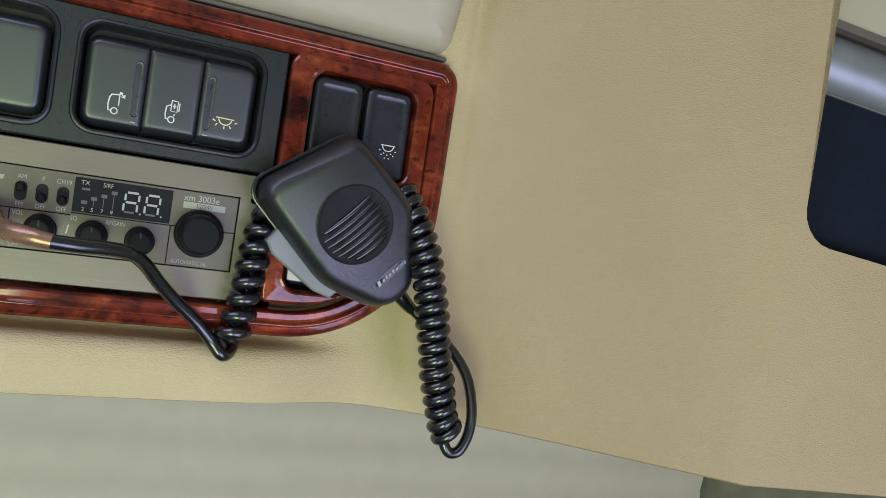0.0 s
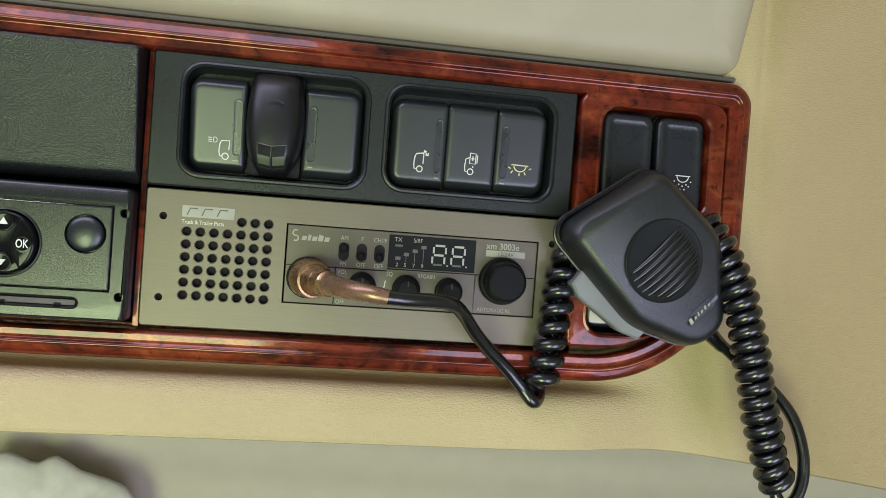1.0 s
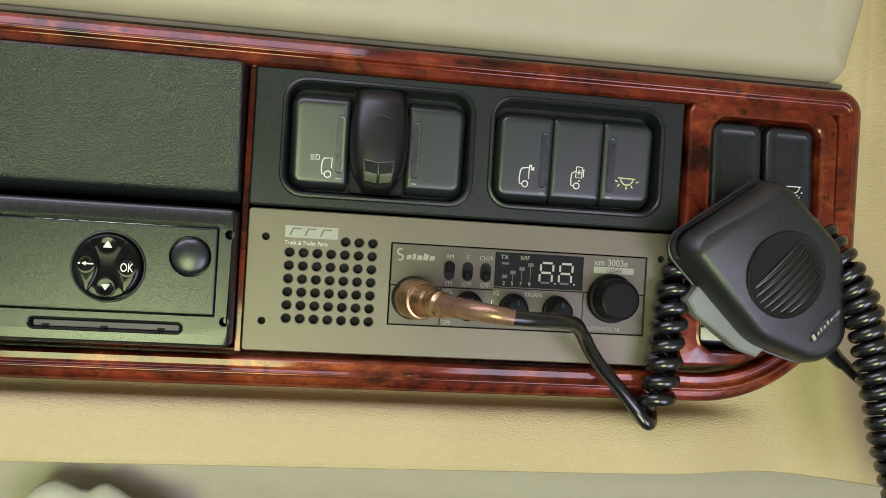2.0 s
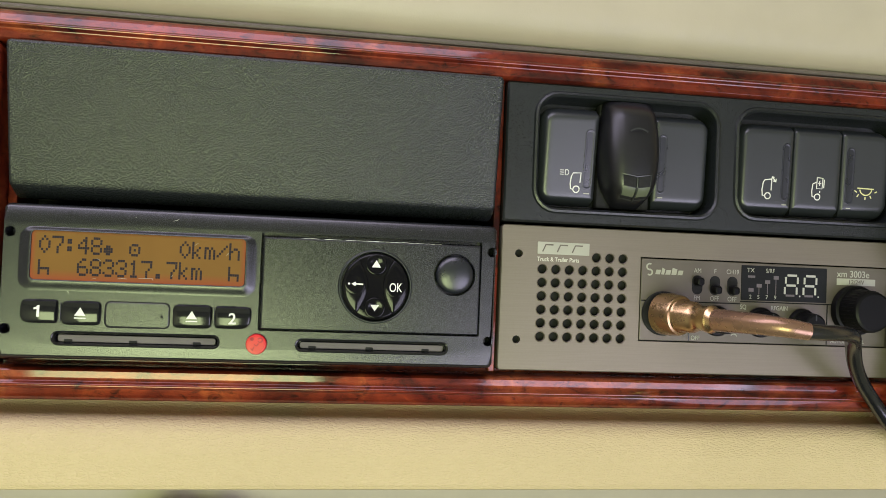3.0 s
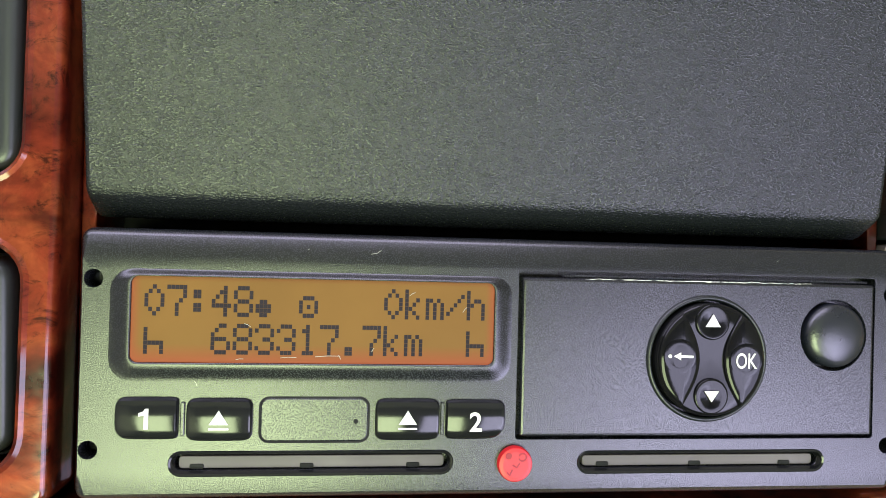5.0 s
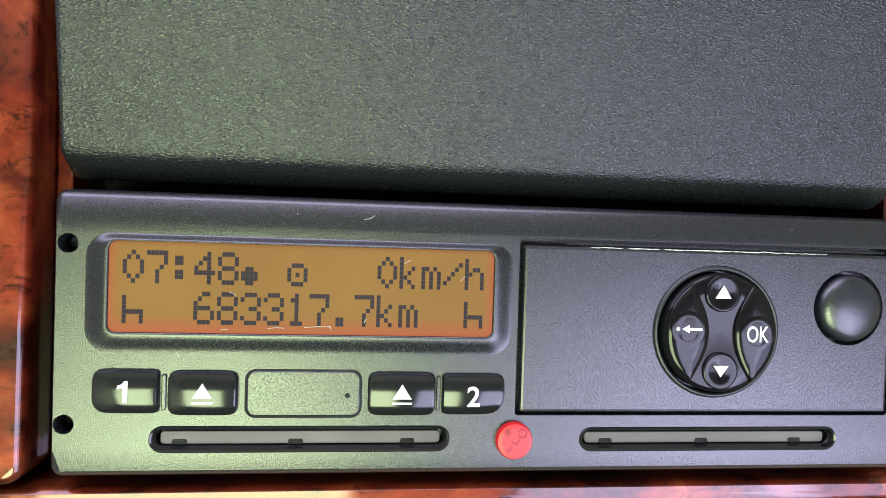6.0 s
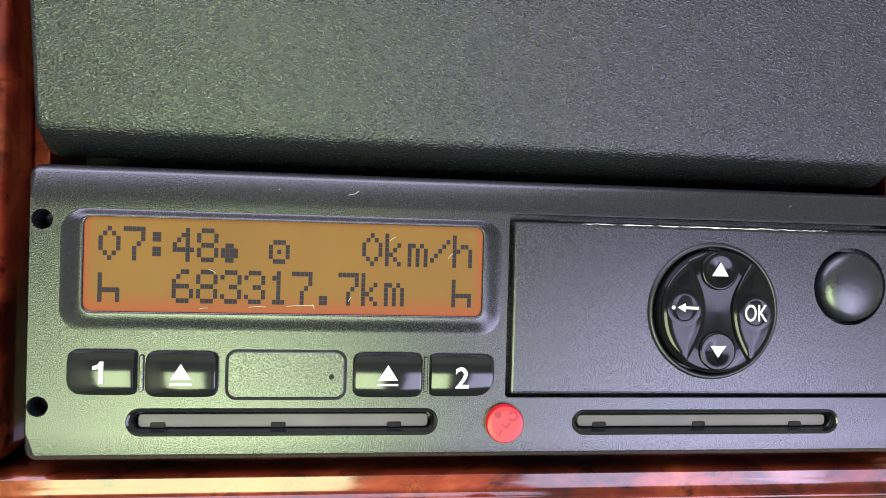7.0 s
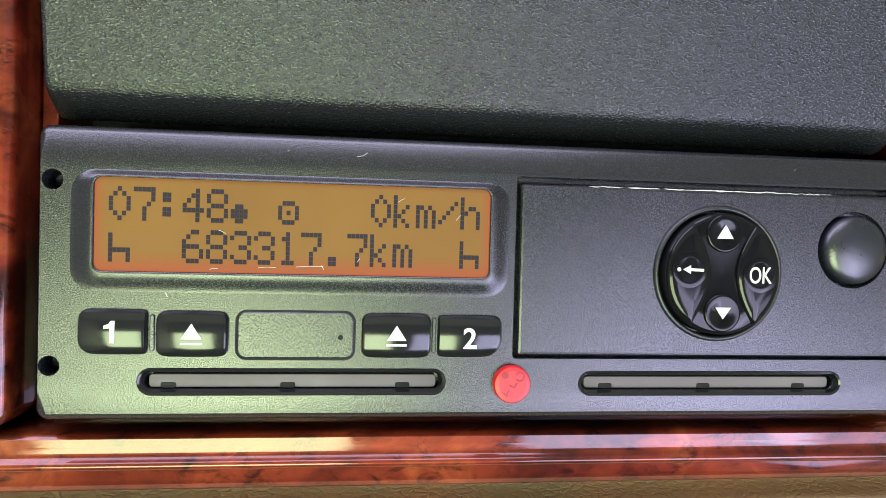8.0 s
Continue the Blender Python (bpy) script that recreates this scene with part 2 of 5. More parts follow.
def part(name, bm, mat, parent=None, label="", place=None, sharp=35.0):
    """One mesh object from a bmesh in millimetres, under a thing or a part."""
    finish(bm, sharp)
    m = Matrix.Translation((0, 0, BASE)) @ Matrix.Diagonal((MM, MM, MM, 1)) @ (place or Matrix())
    bm.transform(m)
    me = bpy.data.meshes.new(name)
    bm.to_mesh(me)
    bm.free()
    me.materials.append(mat)
    ob = new(name, me)
    if parent:
        ob.parent = parent
        if parent.type == "EMPTY":
            ob.matrix_parent_inverse = parent.matrix_basis.inverted()
    if label:
        tagged(ob, label)
    return ob


def outline(b, r, o=0.0, n=BEND):
    """A rounded rectangle (x0, z0, x1, z1) inset by o; r: radius, or radii of bottom left, bottom right, top right, top left."""
    x0, z0, x1, z1 = b[0] + o, b[1] + o, b[2] - o, b[3] - o
    rs = [max(q - o, 0.05) for q in (r if isinstance(r, tuple) else (r,) * 4)]
    out = []
    for (cx, cz, sx, sz, a0), q in zip(((x0, z0, 1, 1, 180), (x1, z0, -1, 1, 270), (x1, z1, -1, -1, 0), (x0, z1, 1, -1, 90)), rs):
        for k in range(n + 1):
            a = radians(a0 + 90 * k / n)
            out.append((cx + sx * q + q * math.cos(a), cz + sz * q + q * math.sin(a)))
    return out


def ring(b, r, o, y, n=BEND):
    return [(x, y, z) for x, z in outline(b, r, o, n)]


def circle(cx, cz, r, y, n=24, squash=1.0):
    return [(cx + r * math.cos(2 * math.pi * k / n), y, cz + squash * r * math.sin(2 * math.pi * k / n)) for k in range(n)]


def loft(bm, rings, cap=True, cap_first=False, closed=True):
    rows = [[bm.verts.new(p) for p in row] for row in rings]
    n = len(rows[0])
    for a, b in zip(rows, rows[1:]):
        for k in range(n if closed else n - 1):
            q = (k + 1) % n
            bm.faces.new((a[k], a[q], b[q], b[k]))
    if cap:
        bm.faces.new(rows[-1])
    if cap_first:
        bm.faces.new(rows[0][::-1])
    return bm


def fill(bm, loops):
    """A flat face between an outer loop and its holes."""
    edges = []
    for row in loops:
        vs = [bm.verts.new(p) for p in row]
        edges += [bm.edges.new((vs[k], vs[(k + 1) % len(vs)])) for k in range(len(vs))]
    bmesh.ops.triangle_fill(bm, edges=edges, use_beauty=True)


def block(b, r, y_front, y_back, bevel=0.6):
    """A bevelled rounded block."""
    bm = bmesh.new()
    return loft(bm, [ring(b, r, 0, y_back), ring(b, r, 0, y_front + bevel), ring(b, r, bevel * 0.3, y_front + bevel * 0.3), ring(b, r, bevel, y_front)], cap_first=True)


def box(x0, y0, z0, x1, y1, z1):
    bm = bmesh.new()
    vs = [bm.verts.new((x, y, z)) for x in (x0, x1) for y in (y0, y1) for z in (z0, z1)]
    for f in ((0, 1, 3, 2), (4, 6, 7, 5), (0, 4, 5, 1), (2, 3, 7, 6), (0, 2, 6, 4), (1, 5, 7, 3)):
        bm.faces.new([vs[k] for k in f])
    return bm


def lathe(bm, profile, origin, axis, n=24):
    """Rings of (radius, distance along the axis)."""
    w = Vector(axis).normalized()
    u = w.orthogonal().normalized()
    v = w.cross(u)
    o = Vector(origin)
    rows = [[o + w * d + (u * math.cos(2 * math.pi * k / n) + v * math.sin(2 * math.pi * k / n)) * max(r, 0.01) for k in range(n)] for r, d in profile]
    return loft(bm, rows, cap_first=True)


def smooth_path(pts, n=8):
    """Catmull-Rom through the points."""
    p = [Vector(q) for q in pts]
    p = [2 * p[0] - p[1]] + p + [2 * p[-1] - p[-2]]
    out = []
    for a, b, c, d in zip(p, p[1:], p[2:], p[3:]):
        for k in range(n):
            t = k / n
            out.append(0.5 * (2 * b + (c - a) * t + (2 * a - 5 * b + 4 * c - d) * t * t + (3 * b - a - 3 * c + d) * t ** 3))
    return out + [p[-2]]


def tube(bm, pts, r, n=8):
    pts = [Vector(p) for p in pts]
    u = None
    rows = []
    for k, p in enumerate(pts):
        w = (pts[min(k + 1, len(pts) - 1)] - pts[max(k - 1, 0)]).normalized()
        u = w.orthogonal().normalized() if u is None else (u - w * u.dot(w)).normalized()
        v = w.cross(u)
        q = r[k] if isinstance(r, list) else r
        rows.append([p + (u * math.cos(2 * math.pi * j / n) + v * math.sin(2 * math.pi * j / n)) * q for j in range(n)])
    return loft(bm, rows, cap_first=True)


def helix(path, radius, pitch, per_turn=28, phase=0.0, wobble=0.0):
    """A coil round a smooth path; radius and pitch in millimetres."""
    pts = smooth_path(path, 24)
    out, u, run, angle = [], None, 0.0, phase
    dense = []
    for a, b in zip(pts, pts[1:]):
        steps = max(1, int((b - a).length / (pitch / per_turn)))
        dense += [a.lerp(b, k / steps) for k in range(steps)]
    for k, p in enumerate(dense[:-1]):
        w = (dense[k + 1] - p).normalized()
        u = w.orthogonal().normalized() if u is None else (u - w * u.dot(w)).normalized()
        angle += 2 * math.pi * (dense[k + 1] - p).length / pitch
        rr = radius * (1 + wobble * math.sin(angle * 0.21))
        out.append(p + (u * math.cos(angle) + w.cross(u) * math.sin(angle)) * rr)
    return out


def strokes(lines, y, width, parent, mat, name="symbol", label="", place=None):
    """Printed lines: flat raised strips, each line a list of (x, z)."""
    bm = bmesh.new()
    for line in lines:
        tube(bm, [(x, y, z) for x, z in line], width / 2, 6)
    bmesh.ops.scale(bm, vec=(1, 0.25, 1), verts=bm.verts, space=Matrix.Translation((0, -y, 0)))
    return part(name, bm, mat, parent, label, place)


def arc(cx, cz, r, a0, a1, n=10):
    return [(cx + r * math.cos(radians(a0 + (a1 - a0) * k / n)), cz + r * math.sin(radians(a0 + (a1 - a0) * k / n))) for k in range(n + 1)]


def lettering(text, x, z, y, size, parent, mat, name="lettering", bold=0.0, stretch=1.0, align="LEFT", turn=0.0):
    """Letters of the built-in font, lying in the plane y; size: height of a capital in millimetres."""
    curve = bpy.data.curves.new(name, "FONT")
    curve.body, curve.size, curve.extrude, curve.offset, curve.align_x = text, size / 0.69, 0.04, bold, align
    tmp = bpy.data.objects.new(name, curve)
    bm = bmesh.new()
    bm.from_mesh(bpy.data.meshes.new_from_object(tmp))
    bpy.data.objects.remove(tmp)
    place = Matrix.Translation((x, y, z)) @ Matrix.Rotation(radians(90), 4, "X") @ Matrix.Rotation(radians(turn), 4, "Z") @ Matrix.Diagonal((stretch, 1, 1, 1))
    return part(name, bm, mat, parent, "", place)


# ---- the cab's shell ----
def structure(name, bm, mat, label, category="wall"):
    return tagged(part(name, bm, mat), label, category, "", "structure")


def wall_with_opening(axis, at, thick, u0, u1, z0, z1, opening):
    """A wall across x or y with one rounded opening (u0, z0, u1, z1) through it."""
    bm = bmesh.new()
    for d in (0, thick):
        outer, hole = ring((u0, z0, u1, z1), 1, 0, d), ring(opening, 60, 0, d)
        fill(bm, [outer, hole])
    loft(bm, [ring(opening, 60, 0, 0), ring(opening, 60, 0, thick)], cap=False)
    loft(bm, [ring((u0, z0, u1, z1), 1, 0, 0), ring((u0, z0, u1, z1), 1, 0, thick)], cap=False)
    turn = Matrix.Translation((at, 0, 0)) @ Matrix.Rotation(radians(90), 4, "Z") if axis == "x" else Matrix.Translation((0, at, 0))
    bm.transform(turn)
    return bm


structure("floor", box(-920, -1900, -1720, 1050, 900, -1700), CARPET, "dark carpeted cab floor", "floor")
hatch = bmesh.new()
for z in (420, 440):
    fill(hatch, [[(-920, -1900, z), (1050, -1900, z), (1050, 900, z), (-920, 900, z)], [(-660, -450, z), (160, -450, z), (160, -110, z), (-660, -110, z)]])
loft(hatch, [[(-660, -450, z), (160, -450, z), (160, -110, z), (-660, -110, z)] for z in (420, 440)], cap=False)
structure("ceiling", hatch, LINING, "beige lined cab ceiling with a roof hatch", "ceiling")
structure("wall_left", box(-920, -1900, -1700, -890, 900, 420), LINING, "plain beige cab side")
structure("wall_right", wall_with_opening("x", 1050, -30, -1900, 900, -1700, 420, (-1880, -1420, -820, -150)), LINING, "beige cab side with a door window")
# added rear opening for the green fill lamp; the cab has no window here
rear = bmesh.new()
openings = [(-830, -1420, 130, -150)]
for y in (-1900, -1870):
    fill(rear, [ring((-920, -1700, 1050, 420), 1, 0, y)] + [ring(q, 50, 0, y) for q in openings])
for q in openings:
    loft(rear, [ring(q, 50, 0, -1900), ring(q, 50, 0, -1870)], cap=False)
structure("wall_rear", rear, LINING, "beige cab rear wall with an added opening for light")
structure("wall_front", wall_with_opening("y", 600, 30, -920, 1050, -1700, 420, (-800, -700, 850, -170)), LINING, "front of the cab with the windscreen opening")
# outside
structure("ground", box(-40000, -40000, -3100, 40000, 40000, -3080), GRASS, "flat green ground outside the truck", "ground")
hedge = bmesh.new()
for k in range(420):
    x, y, z = -6200 + random.uniform(-500, 500), random.uniform(-7000, 7000), random.uniform(-3080, 600) + random.uniform(-400, 400)
    bmesh.ops.create_icosphere(hedge, subdivisions=1, radius=random.uniform(180, 420), matrix=Matrix.Translation((x, y, z)) @ Matrix.Rotation(random.uniform(0, 3), 4, "X"))
tagged(part("hedge", hedge, LEAF), "green hedge row outside the cab window", "hedge", "", "stuff")

# leather console body: cross-section under the wood; it runs on without a seam into the side panel, which turns towards the cab
LEDGE = [(25, -46.4), (24, -49.0), (21.5, -50.8), (16.5, -51.8), (11.5, -52.8), (7.8, -54.8), (5.8, -58.6), (5, -66), (5.0, -77.4), (5.5, -79.2), (8, -80.2), (60, -80.2), (150, -79)]
FLAT = (-44, -47, -50, -53, -56, -60, -65, -70, -77, -79, -80.2, -80.2, -79)


def wall_line(x):
    """Depth of the side panel's face at x: flat behind the wood, then turning towards the cab."""
    bent = min(x, 531)
    return 22 - 0.78 * 18 * math.log(1 + math.exp((bent - 397) / 18)) - 0.176 * (x - bent)


def ease(x, a, b):
    t = min(1.0, max(0.0, (x - a) / (b - a)))
    return t * t * (3 - 2 * t)


def ledge_edge(z):
    return float(np.interp(z, (-79, -70, -62, -57, -53, -49, -45), (-129.0, -132.5, -134.6, -135.5, -135.7, -134.7, -133.5)))


def gap_edge(z):
    return float(np.interp(z, (-79, -72, -66, -61, -54.6, -50, -45), (-131.5, -133.9, -135.5, -136.6, -137.7, -138.5, -139.5)))


def ledge_bm(xs, end=False):
    bm = bmesh.new()
    rows = []
    for x in xs:
        k, drop = ease(x, 288, 362), 6.0 * ease(x, 300, 430)
        row = []
        for n, (y, z) in enumerate(LEDGE):
            lip = (0, 0, 0, 0, 0, 0, 0, 0.0, 0.0, 0.5, 3, 50, 128)[n]
            yy = y * (1 - k) + (wall_line(x) + lip) * k
            z = z * (1 - k) + FLAT[n] * k
            row.append((x, yy, z - drop * ease(-z, 44, 70)))
        rows.append(row)
    if end:
        rows[0] = [(ledge_edge(z), y + 3, z) for x, y, z in rows[0]]
        rows.insert(1, [(ledge_edge(z) + 2.2, y, z) for (x, y, z) in rows[0]])
        rows[1] = [(x, y - 3, z) for x, y, z in rows[1]]
    return loft(bm, rows, cap=False, closed=False)


def steps(a, b, d):
    return [a + (b - a) * k / round((b - a) / d) for k in range(round((b - a) / d) + 1)]


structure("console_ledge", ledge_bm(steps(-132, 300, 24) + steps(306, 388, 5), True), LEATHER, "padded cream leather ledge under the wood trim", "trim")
structure("side_panel_foot", ledge_bm(steps(388, 521, 5) + [531] + steps(540, 900, 30)), LEATHER, "rounded foot of the leather side panel, toned tan for shade", "trim")
left_end = bmesh.new()
rows = []
for d, back in [(-290 + 30 * k, 0) for k in range(10)] + [(-9, 0), (-5.5, 0.3), (-3.4, 0.9), (-2.0, 1.9), (-1.0, 3.4), (-0.3, 5.5), (0, 14)]:
    rows.append([(gap_edge(z) + d, min(y, 9 if z > -60 else y) + back - 0.5, z) for y, z in [(9, -36)] + LEDGE])
loft(left_end, rows, cap=False, closed=False)
structure("ledge_left", left_end, LEATHER, "pale cream panel beyond the gap beside the ledge", "trim")

structure("gap_filler", box(-146, 23, -78, -126, 28, -40), LEATHER, "leather backing inside the gap", "trim")


def groove(x):
    """The soft valley between console and side panel."""
    return 4.0 * math.exp(-((x - 390) / 5.0) ** 2)


def side_panel_bm(xs, opening=True):
    bm = bmesh.new()
    rows = [[(x, wall_line(x) + groove(x) * ease(z, 0, 110), z) for z in (-44, -20, 0, 20, 60, 100, 140, 200, 300, 421)] for x in xs]
    loft(bm, rows, cap=False, closed=False)
    if not opening:
        return bm
    # the stretch with the opening for the side blind
    x0, y0 = 531, wall_line(531)
    x1, y1 = 900, wall_line(900)
    span = math.hypot(x1 - x0, y1 - y0)
    dx, dy = (x1 - x0) / span, (y1 - y0) / span
    outer = [(0, -44), (span, -44), (span, 421), (0, 421)]
    hole = [(a + 0.055 * (150 - b), b - 0.11 * a) for a, b in outline((0.6, 41, 330, 330), 16)]
    flat = lambda q: (x0 + dx * q[0], y0 + dy * q[0], q[1])
    fill(bm, [[flat(q) for q in outer], [flat(q) for q in hole]])
    deep = lambda q: (x0 + dx * q[0] - 26 * dy, y0 + dy * q[0] + 26 * dx, q[1])
    loft(bm, [[flat(q) for q in hole], [deep(q) for q in hole]], cap=False)
    return bm


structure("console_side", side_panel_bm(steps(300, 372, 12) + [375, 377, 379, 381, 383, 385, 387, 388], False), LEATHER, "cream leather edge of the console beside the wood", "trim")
structure("side_panel", side_panel_bm([388, 389, 390, 391, 393] + steps(396, 472, 4) + [490, 510, 531]), LEATHER, "leather side panel toned tan for shade, wrapping the cab corner", "wall")

# cream compartment above the wood
def upper_bm():
    bm = bmesh.new()
    b, r = (-420, 108.6, 375.5, 330), 11
    loft(bm, [ring(b, r, 0, 60), ring(b, r, 0, 22)] + [ring(b, r, o, y) for o, y in ((0.3, 19), (1.0, 16.2), (2.2, 13.6), (4.2, 11.2), (7.0, 9.3), (10.6, 7.9), (15, 7.0), (22, 6.5))], cap_first=True)
    for v in bm.verts:
        v.co.y -= 0.0028 * max(0.0, v.co.z - 116) ** 2 if v.co.z < 200 else 0.0028 * 84 ** 2 + 0.47 * (v.co.z - 200)
    return bm


upper = thing("overhead_locker", (0, 30, 111), "cream overhead locker flap above the wood trim", "locker")
part("flap", upper_bm(), CREAM, upper)
part("edge_lip", block((-420, 105.9, 373, 108.4), 1.2, 14.5, 24, 1.0), TAUPE, upper, "taupe rounded lower lip")
structure("trim_strip", block((-420, 102.6, 376.0, 105.3), 1.3, 16.0, 60, 1.0), TAUPE, "taupe strip between wood trim and locker", "trim")
structure("trim_backing", box(-420, 40, -44, 384, 60, 130), VOID, "dark backing behind the console front", "trim")


# burl wood surround
def wood_surround():
    t = thing("wood_trim", (96, 30, 30), "glossy red-brown burl wood trim surround with moulded edge", "trim")
    b, r = (-187, -46.3, 379.5, 104.2), (65, 74, 12, 12)
    bm = bmesh.new()
    n = 22
    loft(bm, [ring(b, r, 0, 40, n), ring(b, r, 0, 12, n), ring(b, r, 0.3, 9.5, n), ring(b, r, 1.2, 7.9, n), ring(b, r, 3.2, 7.1, n), ring(b, r, 5.2, 6.6, n), ring(b, r, 5.5, 5.9, n), ring(b, r, 6.0, 5.35, n), ring(b, r, 6.7, 5.2, n), ring(b, r, 7.3, 5.6, n), ring(b, r, 7.9, 6.4, n), ring(b, r, 8.5, 6.65, n),
              ring(b, r, 10.2, 6.5, n), ring(b, r, 11.8, 6.5, n), ring(b, r, 12.6, 7.0, n), ring(b, r, 13.1, 8.4, n), ring(b, r, 13.3, 12.5, n), ring(b, r, 13.4, 40, n)], cap=False)
    part("moulding", bm, WOOD, t, sharp=50)
    return t


def wood_box(parent, b, r, holes):
    """A raised wood block with lipped openings."""
    bm = bmesh.new()
    loft(bm, [ring(b, r, 0, 38, 14), ring(b, r, 0, 7.5, 14), ring(b, r, 0.2, 5.5, 14), ring(b, r, 0.8, 4.7, 14), ring(b, r, 1.7, 4.4, 14)], cap=False)
    lips = []
    for h, q in holes:
        loft(bm, [ring(h, q, -2.2, 4.4, 8), ring(h, q, -1.2, 4.0, 8), ring(h, q, -0.3, 4.7, 8), ring(h, q, 0, 6.0, 8), ring(h, q, 0.2, 22, 8)], cap=False)
        lips.append(ring(h, q, -2.2, 4.4, 8))
    fill(bm, [ring(b, r, 1.7, 4.4, 14)] + lips)
    lean = Matrix.Translation((0, 4.4, 30)) @ Matrix.Rotation(radians(-1.2), 4, "X") @ Matrix.Translation((0, -4.4, -30))
    return part("switch_surround", bm, WOOD, parent, place=lean)


surround = wood_surround()
wood_box(surround, (291.8, -29.0, 366.0, 93.2), (4, 58, 9, 7), [((303.2, 37, 356.8, 86.0), 8), ((302, -21.5, 335, 23), 7)])
wood_box(surround, (-174.0, -31.7, -100.8, 93.2), (60, 4, 7, 9), [((-166, 39.2, -109.2, 86.4), 8), ((-138.0, -23.8, -108.4, 24.6), 8)])
for name, b in (("inner_rail", (-99.6, 89.6, 292.6, 92.5)), ("inner_rail", (-99.6, -34.2, 292.6, -31.2))):
    part(name, block(b, 0.5, 19, 40, 0.4), WOOD, surround)
part("divider", block((94.2, -32, 97.0, 91), 0.4, 12.5, 40, 0.4), WOOD, surround, "narrow wood divider between the two bays")
part("divider", block((-100.6, -32, -97.2, 91), 0.4, 18.0, 40, 0.4), WOOD, surround)
for x in (97.2, 290.8):
    bm = bmesh.new()
    lathe(bm, [(1.2, 0), (1.2, 1.2), (0.8, 1.8), (0.3, 2.2)], (x, 9.5, 93.4), (0, -1, 0.3), 12)
    part("trim_clip", bm, SILVER, surround, "tiny bright metal clip")


# ---- switches ----
def rocker(b, y, tilt=3.0):
    """A rocker cap: rounded block with a raised rim at the foot and a dished face, tilted about its middle."""
    bm = bmesh.new()
    inner = (b[0] + 3.6, b[1] + 4.2, b[2] - 3.6, b[3] - 4.0)
    loft(bm, [ring(b, 4.5, 0, y + 10), ring(b, 4.5, 0, y + 2.2), ring(b, 4.5, 0.5, y + 0.9), ring(b, 4.5, 1.3, y + 0.25), ring(b, 4.5, 2.4, y), ring(inner, 2.6, -0.6, y + 0.02), ring(inner, 2.4, 0.0, y + 0.18), ring(inner, 2.2, 0.7, y + 0.38), ring(inner, 1.6, 1.8, y + 0.48)])
    mid = Vector(((b[0] + b[2]) / 2, y, (b[1] + b[3]) / 2))
    return bm, Matrix.Translation(mid) @ Matrix.Rotation(radians(tilt), 4, "X") @ Matrix.Translation(-mid)


def wood_switch(b, y, mat, label, tilt=3.0):
    t = thing("rocker_switch", ((b[0] + b[2]) / 2, y, b[1]), label, "switch", "switches in the wood trim")
    bm, m = rocker(b, y, tilt)
    part("cap", bm, mat, t, place=m, sharp=60)
    rim = bmesh.new()
    bb = (b[0] - 0.9, b[1] - 0.9, b[2] + 0.9, b[3] + 0.9)
    loft(rim, [ring(bb, 5, 0, y + 14), ring(bb, 5, 0, y + 6.5), ring(bb, 5, 0.6, y + 6), ring(bb, 5, 0.9, y + 14)], cap=False)
    part("bezel", rim, VOID, t)
    return t


wood_switch((-136.8, -21.6, -110.8, 21.6), 6.6, KEY, "blank grey-black rocker switch in the lower wood opening", 4.0)
wood_switch((-137.0, 40.8, -110.6, 85.0), 6.5, KEY, "blank grey-black rocker switch in the wood trim", 1.5)
wood_switch((-164.8, 40.8, -138.4, 85.0), 6.5, KEY, "blank grey-black rocker switch in the wood trim", 1.5)
wood_switch((304.4, 38.4, 329.6, 84.4), 7.5, KEY_DARK, "blank black rocker switch half hidden behind the microphone", -3.0)
dome = wood_switch((331.6, 38.4, 355.8, 84.4), 7.5, KEY_DARK, "black rocker switch with a white dotted lamp symbol", -3.0)
strokes([[(341.6, 56.3), (349.2, 56.3)], arc(345.4, 56.3, 3.0, 180, 360)], 6.9, 0.5, dome, PRINT, "symbol", "white lamp symbol")
for k in range(9):
    bm = bmesh.new()
    x, z = (341.2, 343.6, 345.4, 347.3, 349.6, 342.3, 344.3, 346.5, 348.6)[k], (53.6, 52.2, 51.4, 52.2, 53.6, 51.4, 49.8, 49.8, 51.4)[k]
    part("dot", lathe(bm, [(0.38, 0), (0.38, 0.2)], (x, 7.0, z), (0, -1, 0), 8), PRINT, dome)
low = wood_switch((303, -20.0, 333, 21.5), 9.0, KEY_DARK, "black switch with a cream label behind the microphone", 2.0)
part("label_plate", block((304.5, -17.4, 316, -11.5), 0.6, 8.2, 9.4, 0.2), PALE, low, "small cream label")

for b in ((-167, 38.8, -108.4, 87), (302.6, 36.4, 358, 86.6), (-139, -23.6, -107.4, 22.4), (300.6, -22, 335.4, 23.6)):
    part("opening_back", block(b, 7, 18, 24, 0.4), VOID, surround)


